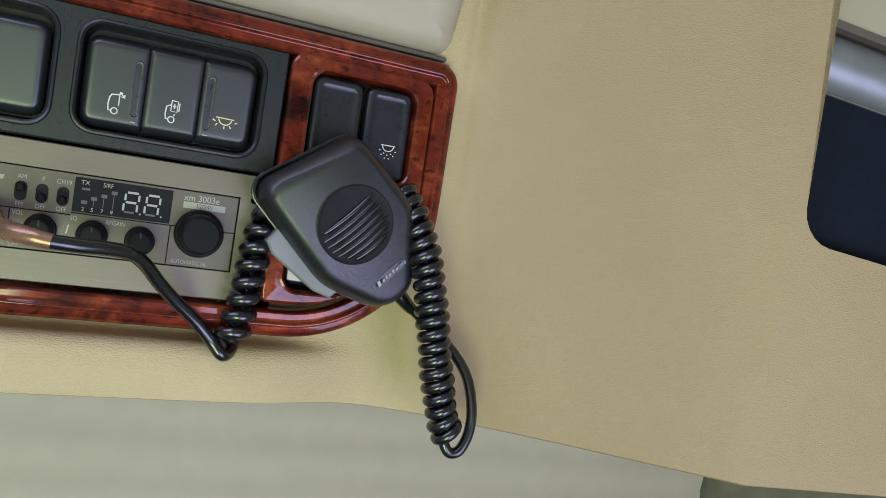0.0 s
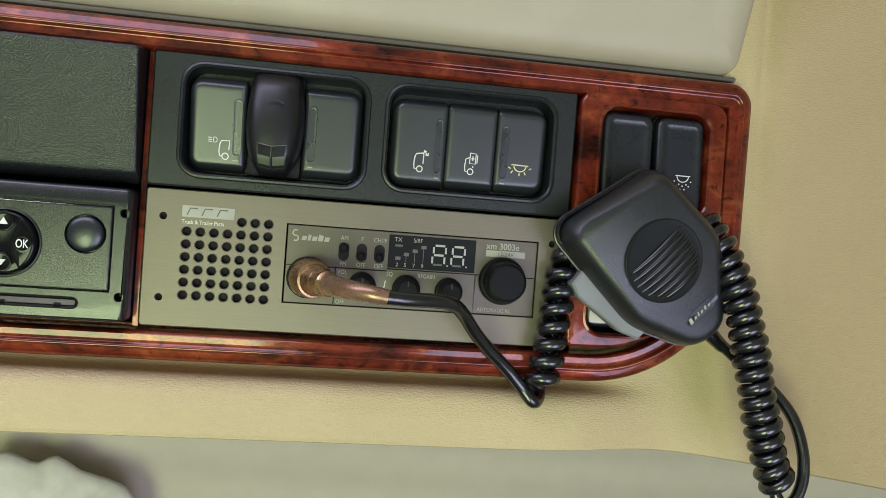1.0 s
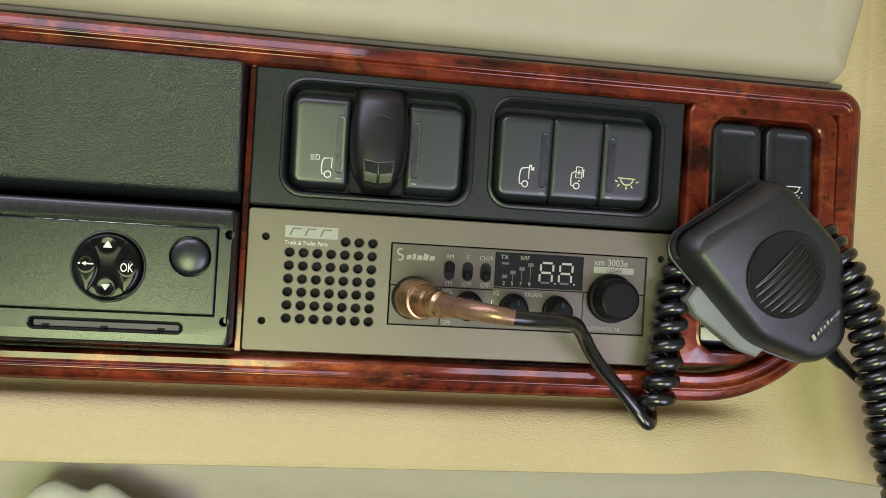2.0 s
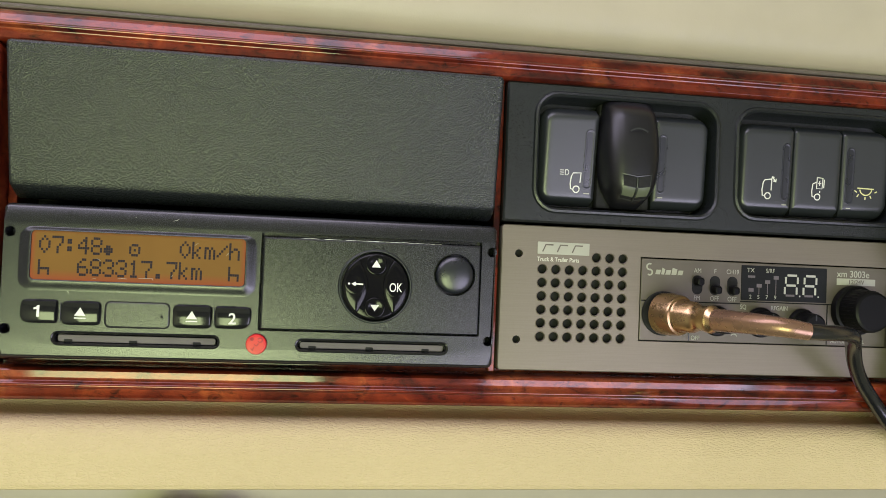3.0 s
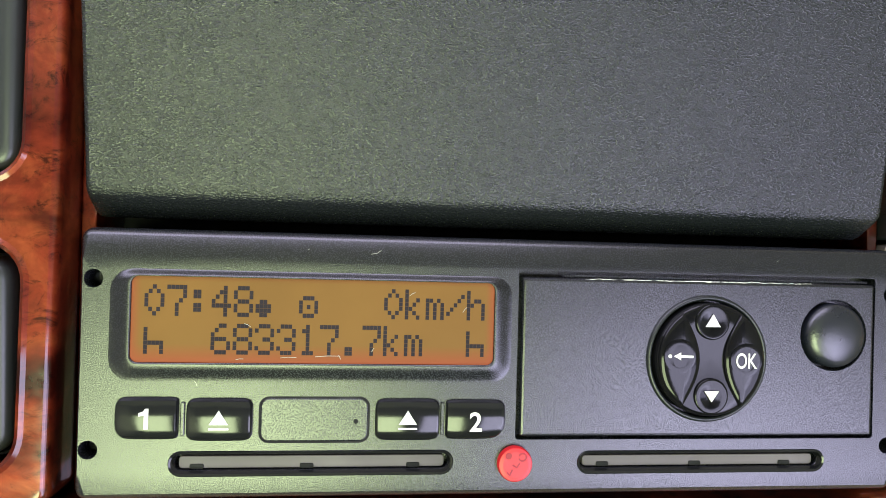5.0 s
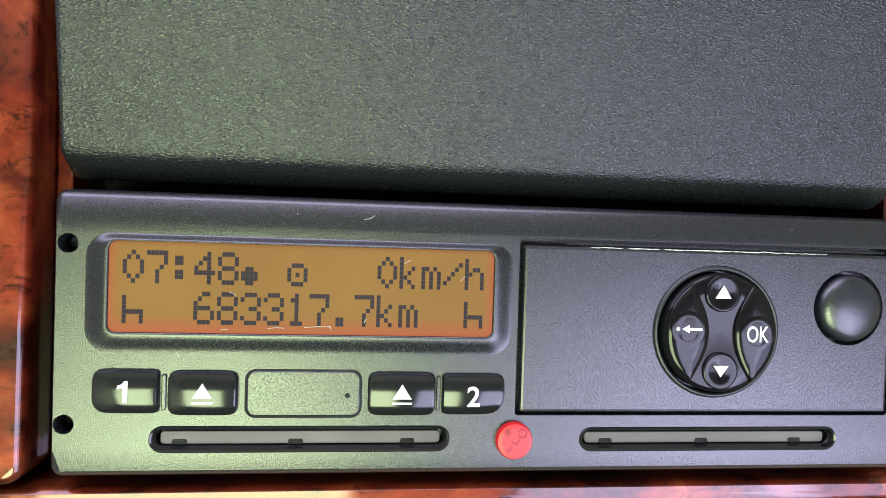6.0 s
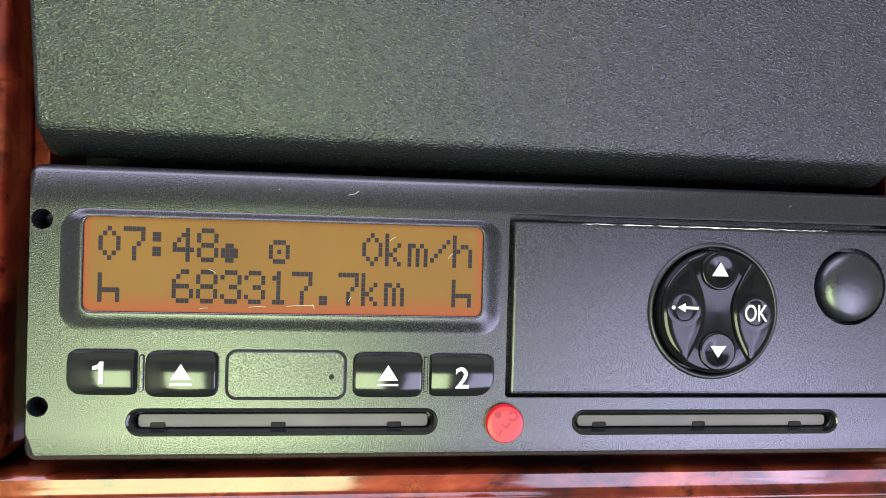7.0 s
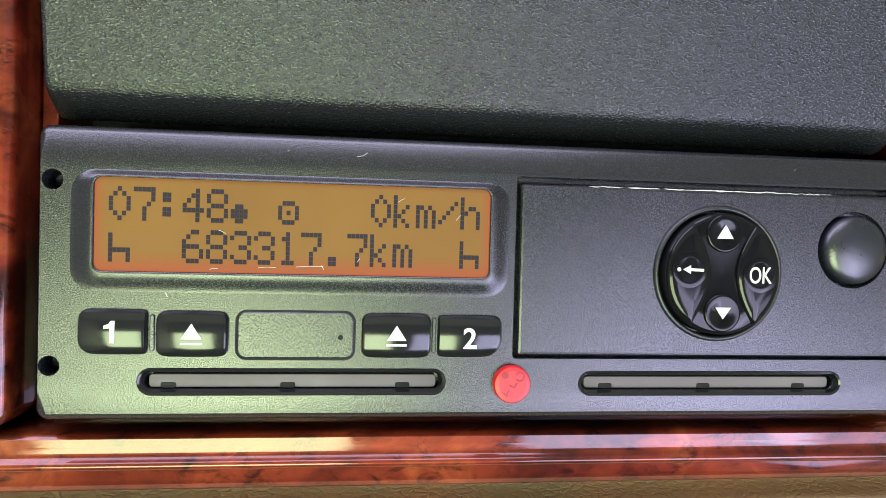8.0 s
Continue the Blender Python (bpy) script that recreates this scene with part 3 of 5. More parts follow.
# ---- black switch panel ----
def switch_panel():
    t = thing("switch_panel", (193, 12, 32), "black grained plastic panel with two rows of flat switches", "panel")
    b = (97.3, 31.8, 290.6, 91.2)
    bays = [((110.6, 37.4, 192.0, 86.6), 9), ((201.2, 38.4, 280.4, 86.2), 9)]
    bm = bmesh.new()
    loft(bm, [ring(b, 1.2, 0, 30), ring(b, 1.2, 0, 9.0), ring(b, 1.2, 0.8, 8.2)], cap=False)
    lips = []
    for h, q in bays:
        loft(bm, [ring(h, q, 0.9, 8.2), ring(h, q, 1.6, 17), ring(h, q, 2.0, 19)], cap=True)
        lips.append(ring(h, q, 0.9, 8.2))
    fill(bm, [ring(b, 1.2, 0.8, 8.2)] + lips)
    part("panel_body", bm, PANEL, t)
    for h, q in bays:
        lip = bmesh.new()
        loft(lip, [ring(h, q, -1.5, 8.3), ring(h, q, -0.9, 7.3), ring(h, q, 0, 7.0), ring(h, q, 0.8, 7.8), ring(h, q, 1.0, 9.0)], cap=False)
        part("bay_frame", lip, PANEL, t, "raised rounded rim round a switch bay")
    return t


LEAN = {}


def flat_key(b, corners, label, mat=FLAT_KEY, y=10.2, slot=None, down=5):
    """A flat key: sloping top, face, bright foot bevel; corners: radii."""
    t = thing("flat_switch", ((b[0] + b[2]) / 2, y, b[1]), label, "switch", "flat switches in the black panel")
    bm = bmesh.new()
    b = (b[0], b[1], b[2], b[3] - 3.6)
    face = (b[0] + (2.2 if corners[0] > 2 else 0.3), b[1] + 3.6, b[2] - (2.2 if corners[1] > 2 else 0.3), b[3] - 2.6)
    rf = tuple(max(0.5, c * 0.55) for c in corners)
    loft(bm, [ring(b, corners, 0, 18), ring(b, corners, 0, y + 4), ring(b, corners, 0.4, y + 3.2)] + [ring(face, rf, o, y + d) for o, d in ((-1.0, 1.5), (-0.5, 0.75), (0.1, 0.3), (0.8, 0.08), (1.8, 0.0), (3.2, 0.02))])
    mid = (b[1] + b[3]) / 2
    lean = Matrix.Translation((0, y, mid)) @ Matrix.Rotation(radians(down), 4, "X") @ Matrix.Translation((0, -y, -mid))
    LEAN[t.name] = lean
    part("key", bm, mat, t, place=lean, sharp=60)
    if slot:
        x0, x1, z0, z1 = slot
        g = bmesh.new()
        h = (x0, z0, x1, z1)
        loft(g, [ring(h, 1.6, -0.45, y + 0.3), ring(h, 1.6, -0.35, y - 0.1), ring(h, 1.6, 0.0, y - 0.16), ring(h, 1.6, 0.35, y - 0.08), ring(h, 1.6, 0.7, y - 0.04)])
        part("light_slot", g, KEY_DARK, t, place=lean)
        part("slot_foot", block((x0 + 0.5, z0 - 2.4, x1 - 0.5, z0 - 1.9), 0.2, y - 0.12, y + 0.3, 0.05), FAINT, t, place=lean)
    return t


switch_panel()
k1 = flat_key((113.0, 39.4, 137.5, 84.6), (6, 0.6, 0.6, 6), "flat black switch with a white headlamp and truck symbol", slot=(132.6, 136.2, 47.5, 72.5), down=8)
Y1 = 10.08
strokes([[(128.2, 46.9), (127.2, 47.2), (126.9, 49.6), (127.2, 52.4), (127.9, 53.9), (131.4, 54.1), (131.2, 49.9)], arc(129.7, 47.0, 1.4, 0, 360, 16)], Y1, 0.5, k1, PRINT, place=LEAN[k1.name])
strokes([[(122.0, 54.9), (123.7, 54.9)], [(122.0, 54.0), (123.7, 54.0)], [(122.0, 53.1), (123.7, 53.1)], [(124.4, 55.2), (124.4, 52.9), (125.2, 52.9), (125.9, 53.5), (125.9, 54.6), (125.2, 55.2), (124.4, 55.2)]], Y1, 0.34, k1, PRINT, place=LEAN[k1.name])
flat_key((164.3, 40.0, 189.6, 84.6), (0.6, 6, 6, 0.6), "blank flat black switch in the black panel", slot=(165.8, 169.2, 47.5, 72.5), down=4)
k4 = flat_key((203.6, 40.2, 228.8, 84.4), (6, 0.6, 0.6, 6), "flat black switch with a truck and blind symbol", slot=(224.2, 227.4, 47.5, 72.5), down=3.5)
k5 = flat_key((230.2, 40.6, 252.4, 84.4), (0.6, 0.6, 0.6, 0.6), "flat black switch with a truck and door symbol", down=3.5)
k6 = flat_key((253.9, 41.0, 277.8, 84.4), (0.6, 6, 6, 0.6), "flat black switch with a yellow-white lamp symbol", slot=(255.6, 258.9, 47.5, 72.5), down=3.5)
strokes([[(216.2, 48.9), (215.2, 49.1), (214.9, 51.6), (215.3, 54.8), (216.0, 56.0), (218.7, 56.4), (219.3, 56.0), (219.2, 51.4)], arc(217.7, 49.0, 1.35, 0, 360, 16), [(219.4, 57.6), (221.2, 55.4)], [(219.2, 56.2), (219.5, 57.6), (220.5, 57.2)], [(220.0, 55.7), (221.3, 55.3), (221.4, 56.7)]], Y1, 0.56, k4, PRINT, place=LEAN[k4.name])
strokes([[(240.4, 49.6), (239.2, 49.8), (238.9, 52.2), (239.2, 55.4), (240.9, 56.3)], arc(241.7, 49.7, 1.35, 0, 360, 16), [(241.2, 58.4), (244.0, 58.2), (243.8, 53.4), (241.1, 53.5), (241.2, 58.4)], [(241.8, 55.8), (243.3, 55.8)], [(242.5, 57.0), (242.5, 54.8)], [(244.7, 57.6), (244.6, 53.8)], [(242.8, 52.4), (242.8, 51.6)]], Y1, 0.5, k5, PRINT, place=LEAN[k5.name])
strokes([[(261.2, 54.8), (269.4, 54.6)], arc(265.4, 54.7, 3.0, 190, 350), [(259.8, 53.6), (261.0, 52.9)], [(262.0, 52.0), (261.2, 50.8)], [(265.3, 51.0), (265.3, 49.7)], [(267.6, 51.6), (268.3, 50.4)], [(269.8, 53.0), (271.0, 53.6)]], Y1, 0.55, k6, YELLOW, place=LEAN[k6.name])


# the rounded black lever cap between the two keys
def lever_half(a):
    """Half width of the lever cap from its head (0) to its foot (1)."""
    return 10.6 + 2.2 * math.sin(math.pi * min(1.0, a / 0.9)) - 5.0 * max(0.0, (a - 0.72) / 0.28) ** 2


def lever_switch():
    t = thing("lever_switch", (151, 10, 40), "rounded black lever switch with a small window, bulging from the panel", "switch")
    bm = bmesh.new()
    rows = []
    for k in range(19):
        a = k / 18
        z = 85.2 - 45.6 * a
        w = lever_half(a)
        h = 15.5 * (0.52 + 0.48 * math.sin(math.pi * (0.10 + 0.62 * a))) * (1 - 0.75 * max(0.0, (a - 0.80) / 0.2) ** 2.2) * (1 - 0.5 * max(0.0, 0.12 - a) / 0.12)
        row = []
        for j in range(17):
            c = math.cos(math.pi * j / 16)
            row.append((151.2 - w * math.copysign(abs(c) ** 0.55, c), 12.5 - h * math.sin(math.pi * j / 16) ** 0.75, z))
        rows.append(row)
    loft(bm, rows, cap=True, cap_first=True, closed=False)
    part("lever_cap", bm, LEVER, t, sharp=70)
    part("lever_body", block((139.4, 39.6, 163.0, 85), 1, 13.2, 18, 0.4), VOID, t)
    strokes([arc(151.4, 66.5, 5.8, 50, 130, 8)], -2.9, 0.8, t, KEY, "grip_ridge")
    def front(x, z):
        a = (85.2 - z) / 45.6
        w = lever_half(a)
        h = 15.5 * (0.52 + 0.48 * math.sin(math.pi * (0.10 + 0.62 * a))) * (1 - 0.75 * max(0.0, (a - 0.80) / 0.2) ** 2.2)
        c = min(1.0, abs(x - 151.2) / w) ** (1 / 0.55)
        return 12.5 - h * math.sqrt(max(0.0, 1 - c * c)) ** 0.75

    for s in (-1, 1):
        for name, mat, z0, z1, off in (("window_frame", KEY, 42.2, 52.4, 0.15), ("window", VOID, 47.4, 51.8, 0.35), ("window_band", PALE_KEY, 43.6, 47.2, 0.35), ("window_foot", VOID, 42.6, 43.4, 0.35)):
            bm = bmesh.new()
            rows = []
            for k in range(6):
                z = z0 + (z1 - z0) * k / 5
                xs = [151.2 + s * (0.55 + (5.0 + 0.5 * k / 5 + (0.5 if name == "window_frame" else 0)) * j / 5) for j in range(6)]
                rows.append([(x, front(x, z + 0.16 * abs(x - 151.2)) - off, z + 0.16 * abs(x - 151.2)) for j, x in enumerate(xs)])
            part(name, loft(bm, rows, cap=False, closed=False), mat, t)
    part("window_bar", tube(bmesh.new(), [(151.2, front(151.2, z) - 0.3, z) for z in np.arange(42.4, 52.2, 1.0)], 0.42, 6), KEY, t)
    part("window_brow", tube(bmesh.new(), [(x, front(x, 52.1 + 0.16 * abs(x - 151.2)) - 0.2, 52.1 + 0.16 * abs(x - 151.2)) for x in np.arange(144.8, 157.7, 0.8)], 0.35, 6), KEY, t)
    return t


lever_switch()

# ---- blank cover above the tachograph ----
cover = thing("blank_cover", (0, 8, 30), "blank black cover plate of coarse grained plastic", "cover")
bm = bmesh.new()
b, r = (-96.4, 29.8, 93.6, 90.2), 2.0
rows = [ring(b, r, 0, 30), ring(b, r, 0, 13.0)] + [ring((b[0], b[1] + dz, b[2], b[3]), r, o, yy) for dz, o, yy in ((0.6, 0.05, 11.6), (4.2, 0.1, 7.2), (5.2, 0.2, 6.1), (5.8, 0.4, 5.55), (6.4, 0.8, 5.25), (7.0, 1.3, 5.1))]
lean = Matrix.Translation((0, 2.5, 60)) @ Matrix.Rotation(radians(9.5), 4, "X") @ Matrix.Translation((0, -5, -60))
part("cover_plate", loft(bm, rows), COVER, cover, place=lean)


# ---- tachograph ----
def tachograph():
    t = thing("tachograph", (0, 10, -30), "black digital tachograph with lit amber display, in the console slot", "tachograph")
    b, r = (-95.2, -29.4, 93.8, 28.9), 2.6
    bm = bmesh.new()
    win, slot1, slot2, tray = (-88.4, -3.6, -1.6, 20.3), (-75.6, -24.0, -14.2, -18.6), (14.4, -24.2, 75.0, -19.0), (-0.2, -16.4, 87.4, 21.9)
    hole = lambda cx, cz: circle(cx, cz, 2.0, 0.0, 16)
    screws = [(-91.8, 18.0), (-92.0, -18.2), (91.6, 18.0), (91.2, -18.2)]
    face = (b[0] + 1.2, -23.8, b[2] - 1.2, 22.6)
    # sloping head and foot strips round the flat face; the head falls away more
    strip_edge = [(x, 0.75 if z > 0 else 0.62, z) for x, _, z in ring(b, r, 1.6, 0)]
    loft(bm, [ring(b, r, 0, 35), ring(b, r, 0, 3.6), ring(b, r, 0.12, 2.6), ring(b, r, 0.4, 1.8), ring(b, r, 0.75, 1.3), ring(b, r, 1.1, 1.0), strip_edge], cap=False)
    fill(bm, [ring(face, 0.4, 0, 0.0), ring(win, 4.6, 0, 0.0), ring(slot1, 2.6, 0, 0.0), ring(slot2, 2.6, 0, 0.0), ring(tray, 0.8, 0, 0.0)] + [hole(x, z) for x, z in screws])
    loft(bm, [strip_edge, ring(face, 0.4, 0, 0.0)], cap=False)
    loft(bm, [ring(win, 4.6, 0, 0.0), ring(win, 4.6, 0.1, 4.5)], cap=True)
    for s in (slot1, slot2):
        loft(bm, [ring(s, 2.6, 0, 0.0), ring(s, 2.6, 0.3, 0.5), ring(s, 2.6, 1.0, 1.4), ring(s, 2.6, 1.0, 6)], cap=True)
    loft(bm, [ring(tray, 0.8, 0, 0.0), ring(tray, 0.8, 0.1, 5.0)], cap=True)
    for x, z in screws:
        loft(bm, [hole(x, z), circle(x, z, 1.9, 8.0, 16)], cap=True)
    housing = part("housing", bm, TACHO, t, sharp=28)
    for x, z in screws:
        part("screw", lathe(bmesh.new(), [(1.85, 0), (1.85, 2), (1.2, 2.6)], (x, 7.8, z), (0, -1, 0), 12), GLOSS, t)

    frame_bm = bmesh.new()
    lcd_b = (-83.8, 0.5, -5.9, 18.8)
    mixed = lambda q: tuple(w * (1 - q) + c * q for w, c in zip(win, lcd_b))
    loft(frame_bm, [ring(mixed(q), 4.6 - 3.0 * q, 0, y) for q, y in ((0, 0.02), (0.08, -0.05), (0.22, -0.22), (0.42, -0.58), (0.62, -0.95), (0.8, -1.2), (0.92, -1.28), (0.98, -1.22), (1.0, -1.0))] + [ring(lcd_b, 1.6, 0, 3.0)], cap=False)
    part("display_frame", frame_bm, TACHO, t, "smooth raised black bezel round the display", sharp=70)
    # display
    lcd = part("display", block((-83.85, 0.45, -5.85, 18.85), 1.5, -0.85, 3.2, 0.1), LCD, t, "lit amber dot-matrix display")
    glyphs = {
        "0": "01110 10001 10001 10001 10001 10001 01110", "7": "11111 00001 00001 00010 00100 00100 00100", ":": "00000 01100 01100 00000 01100 01100 00000",
        "4": "00010 00110 01010 10010 11111 00010 00010", "8": "01110 10001 10001 01110 10001 10001 01110", "k": "10000 10000 10010 10100 11000 10100 10010",
        "m": "00000 00000 11010 10101 10101 10101 10101", "/": "00000 00001 00010 00100 01000 10000 00000", "h": "10000 10000 10110 11001 10001 10001 10001",
        "6": "00110 01000 10000 11110 10001 10001 01110", "3": "01110 10001 00001 00110 00001 10001 01110", "1": "00100 01100 00100 00100 00100 00100 01110",
        ".": "00000 00000 00000 00000 00000 01100 01100", "o": "00000 00000 00000 01100 11110 11110 01100", "c": "00000 00000 01110 10001 10101 10001 01110", "b": "00000 10000 10000 10000 11111 10001 10001",
        "O": "00100 01010 10001 10001 10001 01010 00100", " ": "00000 00000 00000 00000 00000 00000 00000"}
    bm = bmesh.new()
    for line, top in (("O7:48o c   Okm/h", 17.05), ("b  683317.7km  b", 8.95)):
        for col, ch in enumerate(line):
            x = -79.1 + 4.6 * col
            for j, bits in enumerate(glyphs[ch].split()):
                for i, bit in enumerate(bits):
                    if bit == "1":
                        cx, cz = x + (i - 2) * 0.82, top - (j + 0.5) * 0.95
                        loft(bm, [[(cx - 0.39, -0.93, cz - 0.45), (cx + 0.39, -0.93, cz - 0.45), (cx + 0.39, -0.93, cz + 0.45), (cx - 0.39, -0.93, cz + 0.45)]], cap=True)
    part("display_text", bm, INK, lcd)
    for x, z, dx, dz in ((-52.6, 1.7, 3.4, 0.1), (-45.2, 2.0, 5.4, 0.2), (-40.2, 2.4, 0.5, -0.9), (-62.0, 1.2, 1.6, 0.2), (-25.0, 15.6, 1.3, 0.8), (-13.0, 12.2, 0.9, 1.1), (-60.4, 9.0, 1.4, -0.7), (-33.0, 3.2, 0.5, 0.8)):
        strokes([[(x, z), (x + dx * 0.5, z + dz * 0.5 + 0.12), (x + dx, z + dz)]], -0.93, 0.12, lcd, FAINT, "scratch")
    for x, z, dx, dz in ((-33.6, 24.6, 2.2, 0.9), (-47.4, 25.2, 0.3, 0.2), (-87.6, 9.4, 0.4, -1.0), (-70.6, -3.6, 0.5, -0.9), (-52.0, -3.2, 0.2, -0.3), (62.0, 25.4, 0.4, 0.3)):
        strokes([[(x, z), (x + dx * 0.6, z + dz * 0.3), (x + dx, z + dz)]], -0.02 if z < 22 else 0.1, 0.14, housing, FAINT, "lint")
    # keys under the display
    def key(b, r, name):
        bm = bmesh.new()
        y, zm, hz = -1.9, (b[1] + b[3]) / 2, (b[3] - b[1]) / 2
        rows = []
        edge = outline(b, r)
        for q in [-1, -0.97, -0.9, -0.75, -0.5, -0.2, 0.1, 0.4, 0.7, 0.88, 0.97, 1]:
            z = zm + q * hz * 0.999
            cuts = []
            for (xa, za), (xb, zb) in zip(edge, edge[1:] + edge[:1]):
                if (za - z) * (zb - z) <= 0 and abs(za - zb) > 1e-6:
                    cuts.append(xa + (xb - xa) * (z - za) / (zb - za))
            x0, x1 = min(cuts), max(cuts)
            front = y + 0.75 * q * q + (0.5 * (abs(q) - 0.88) / 0.12 if abs(q) > 0.88 else 0)
            rows.append([(x0, 3, z), (x0, front + 0.7, z), (x0 + 0.35, front + 0.15, z), (x0 + 0.9, front, z), ((x0 + x1) / 2, front - 0.12, z), (x1 - 0.9, front, z), (x1 - 0.35, front + 0.15, z), (x1, front + 0.7, z), (x1, 3, z)])
        loft(bm, rows, cap=True, cap_first=True, closed=False)
        k = part(name, bm, GLOSS, t)
        return k

    k = key((-86.4, -15.8, -73.6, -7.0), (2.6, 0.8, 0.8, 1.6), "button")
    bm = bmesh.new()
    one = [(-80.3, -13.4), (-79.4, -13.4), (-79.4, -9.1), (-80.1, -9.1), (-80.5, -9.7), (-81.4, -10.0), (-81.4, -10.7), (-80.3, -10.5)]
    loft(bm, [[(x, y, z) for x, z in one] for y in (-1.6, -2.05)])
    part("lettering", bm, PRINT, k)
    for x0, x1 in ((-71.9, -58.2), (-31.8, -17.6)):
        k = key((x0, -16.2, x1, -7.2), 1.6, "button")
        m = (x0 + x1) / 2
        bm = bmesh.new()
        loft(bm, [[(m - 2.1, -1.6, -12.6), (m + 2.1, -1.6, -12.6), (m, -1.6, -9.4)], [(m - 2.0, -2.08, -12.55), (m + 2.0, -2.08, -12.55), (m, -2.08, -9.5)]])
        part("eject_arrow", bm, PRINT, k)
        part("eject_bar", block((m - 2.1, -13.7, m + 2.1, -13.25), 0.1, -1.95, -1.5, 0.05), PRINT, k)
    k = key((-16.2, -16.0, -2.8, -7.4), (0.8, 3.6, 1.6, 0.8), "button")
    lettering("2", -9.6, -14.0, -2.06, 4.1, k, PRINT, bold=0.10, align="CENTER")
    for x in (-72.8, -16.9):
        part("key_bridge", block((x - 0.45, -15.2, x + 0.45, -8.0), 0.3, -0.6, 1, 0.2), TACHO, t)
    blank = (-56.5, -16.5, -33.4, -7.2)
    bm = bmesh.new()
    loft(bm, [ring(blank, 1.8, 0.0, 0.2), ring(blank, 1.8, 0.0, 0.0), ring(blank, 1.8, 0.25, -0.12)])
    cap = part("service_cap", bm, TACHO, t)
    seam = bmesh.new()
    loft(seam, [ring(blank, 1.8, -0.45, 0.05), ring(blank, 1.8, -0.42, -0.04), ring(blank, 1.8, 0.0, -0.04), ring(blank, 1.8, 0.05, 0.05)], cap=False)
    part("cap_seam", seam, VOID, cap)
    part("pin_hole", lathe(bmesh.new(), [(0.55, 0), (0.5, 0.12)], (-36.0, -0.25, -12.2), (0, -1, 0), 12), VOID, cap)
    for s, marks in ((slot1, (-70, -46.5, -23)), (slot2, (21, 43.5, 66))):
        rimb = bmesh.new()
        loft(rimb, [ring(s, 2.6, -0.15, 0.1), ring(s, 2.6, 0.1, -0.25), ring(s, 2.6, 0.5, -0.1), ring(s, 2.6, 0.9, 1.2), ring(s, 2.6, 0.95, 4)], cap=False)
        part("slot_frame", rimb, GLOSS, t)
        sh = part("slot_shutter", block((s[0] + 1.8, s[1] + 1.2, s[2] - 1.8, s[3] - 1.5), 0.8, 2.0, 5, 0.2), SHUTTER, t, "grey card slot shutter")
        for x in marks:
            part("shutter_stop", block((x - 1.5, s[1] + 1.1, x + 1.5, s[1] + 2.2), 0.4, 1.8, 3.2, 0.1), VOID, sh)

    # red seal
    seal = part("seal", lathe(bmesh.new(), [(3.95, 0), (3.95, 1.9), (3.7, 2.3), (2.9, 2.4)], (-0.3, 0.6, -21.6), (0, -1, 0), 32), RED, t, "round red plastic seal")
    dark_red = plain("dark_red", (0.30, 0.010, 0.018), 0.5)
    strokes([[(-2.2, -23.2), (-1.6, -24.0), (-1.0, -22.6)], [(-1.0, -21.6), (0.0, -22.2), (0.6, -21.2)], arc(1.2, -19.9, 0.85, 200, 520, 10)], -1.82, 0.42, seal, dark_red, "seal_mark")
    part("seal_mark", lathe(bmesh.new(), [(0.75, 0), (0.7, 0.12)], (-1.9, -1.78, -19.6), (0, -1, 0), 14), dark_red, seal)

    # printer drawer
    y = -0.6
    d = (0.6, -15.7, 86.9, 20.4)
    wheel_c, knob_c = (44.7, 2.4), (76.4, 8.2)
    bm = bmesh.new()
    loft(bm, [ring(d, 0.8, 0, 4), ring(d, 0.8, 0, y + 0.9), ring(d, 0.8, 0.12, y + 0.45), ring(d, 0.8, 0.4, y + 0.12), ring(d, 0.8, 0.8, y)], cap=False)
    fill(bm, [ring(d, 0.8, 0.8, y), circle(*wheel_c, 14.6, y, 48), circle(*knob_c, 8.5, y, 36)])
    loft(bm, [circle(*wheel_c, 14.6, y, 48), circle(*wheel_c, 14.3, y + 0.4, 48), circle(*wheel_c, 14.2, y + 4, 48)])
    loft(bm, [circle(*knob_c, 8.5, y, 36), circle(*knob_c, 8.3, y + 0.4, 36), circle(*knob_c, 8.2, y + 4, 36)])
    drawer = part("printer_drawer", bm, TACHO, t, "black printer drawer front", sharp=8)
    worn = bmesh.new()
    x = 15.0
    while x < 70:
        long = random.uniform(3.0, 9.0)
        thick = random.uniform(0.04, 0.09) + 0.06 * math.exp(-((x - 38) / 14) ** 2)
        wave = [(x + long * q / 9, y + 0.05, 20.25 + 0.28 * noise.noise(Vector((x * 0.7 + q * 0.5, 3, 0)))) for q in range(10)]
        tube(worn, wave, [0.015] + [thick * random.uniform(0.4, 1.5) for q in range(8)] + [0.015], 5)
        x += long * random.uniform(0.75, 1.15)
    part("worn_edge", worn, PRINT, drawer, "whitish scuffed upper edge")
    teeth = bmesh.new()
    for k in range(130):
        x = 10 + k * 0.58
        loft(teeth, [[(x, 0.4, 20.6), (x + 0.3, 0.4, 20.6), (x + 0.3, 0.4, 21.2), (x, 0.4, 21.2)], [(x, 0.0, 20.7), (x + 0.3, 0.0, 20.7), (x + 0.3, 0.0, 21.1), (x, 0.0, 21.1)]])
    tagged(part("tear_edge", teeth, TACHO, drawer, "fine toothed paper tear edge"), kind="stuff")

    # navigation pad: a rounded collar in the drawer, a glossy hollowed disc and two lens-shaped side keys
    cx, cz = wheel_c
    collar = bmesh.new()
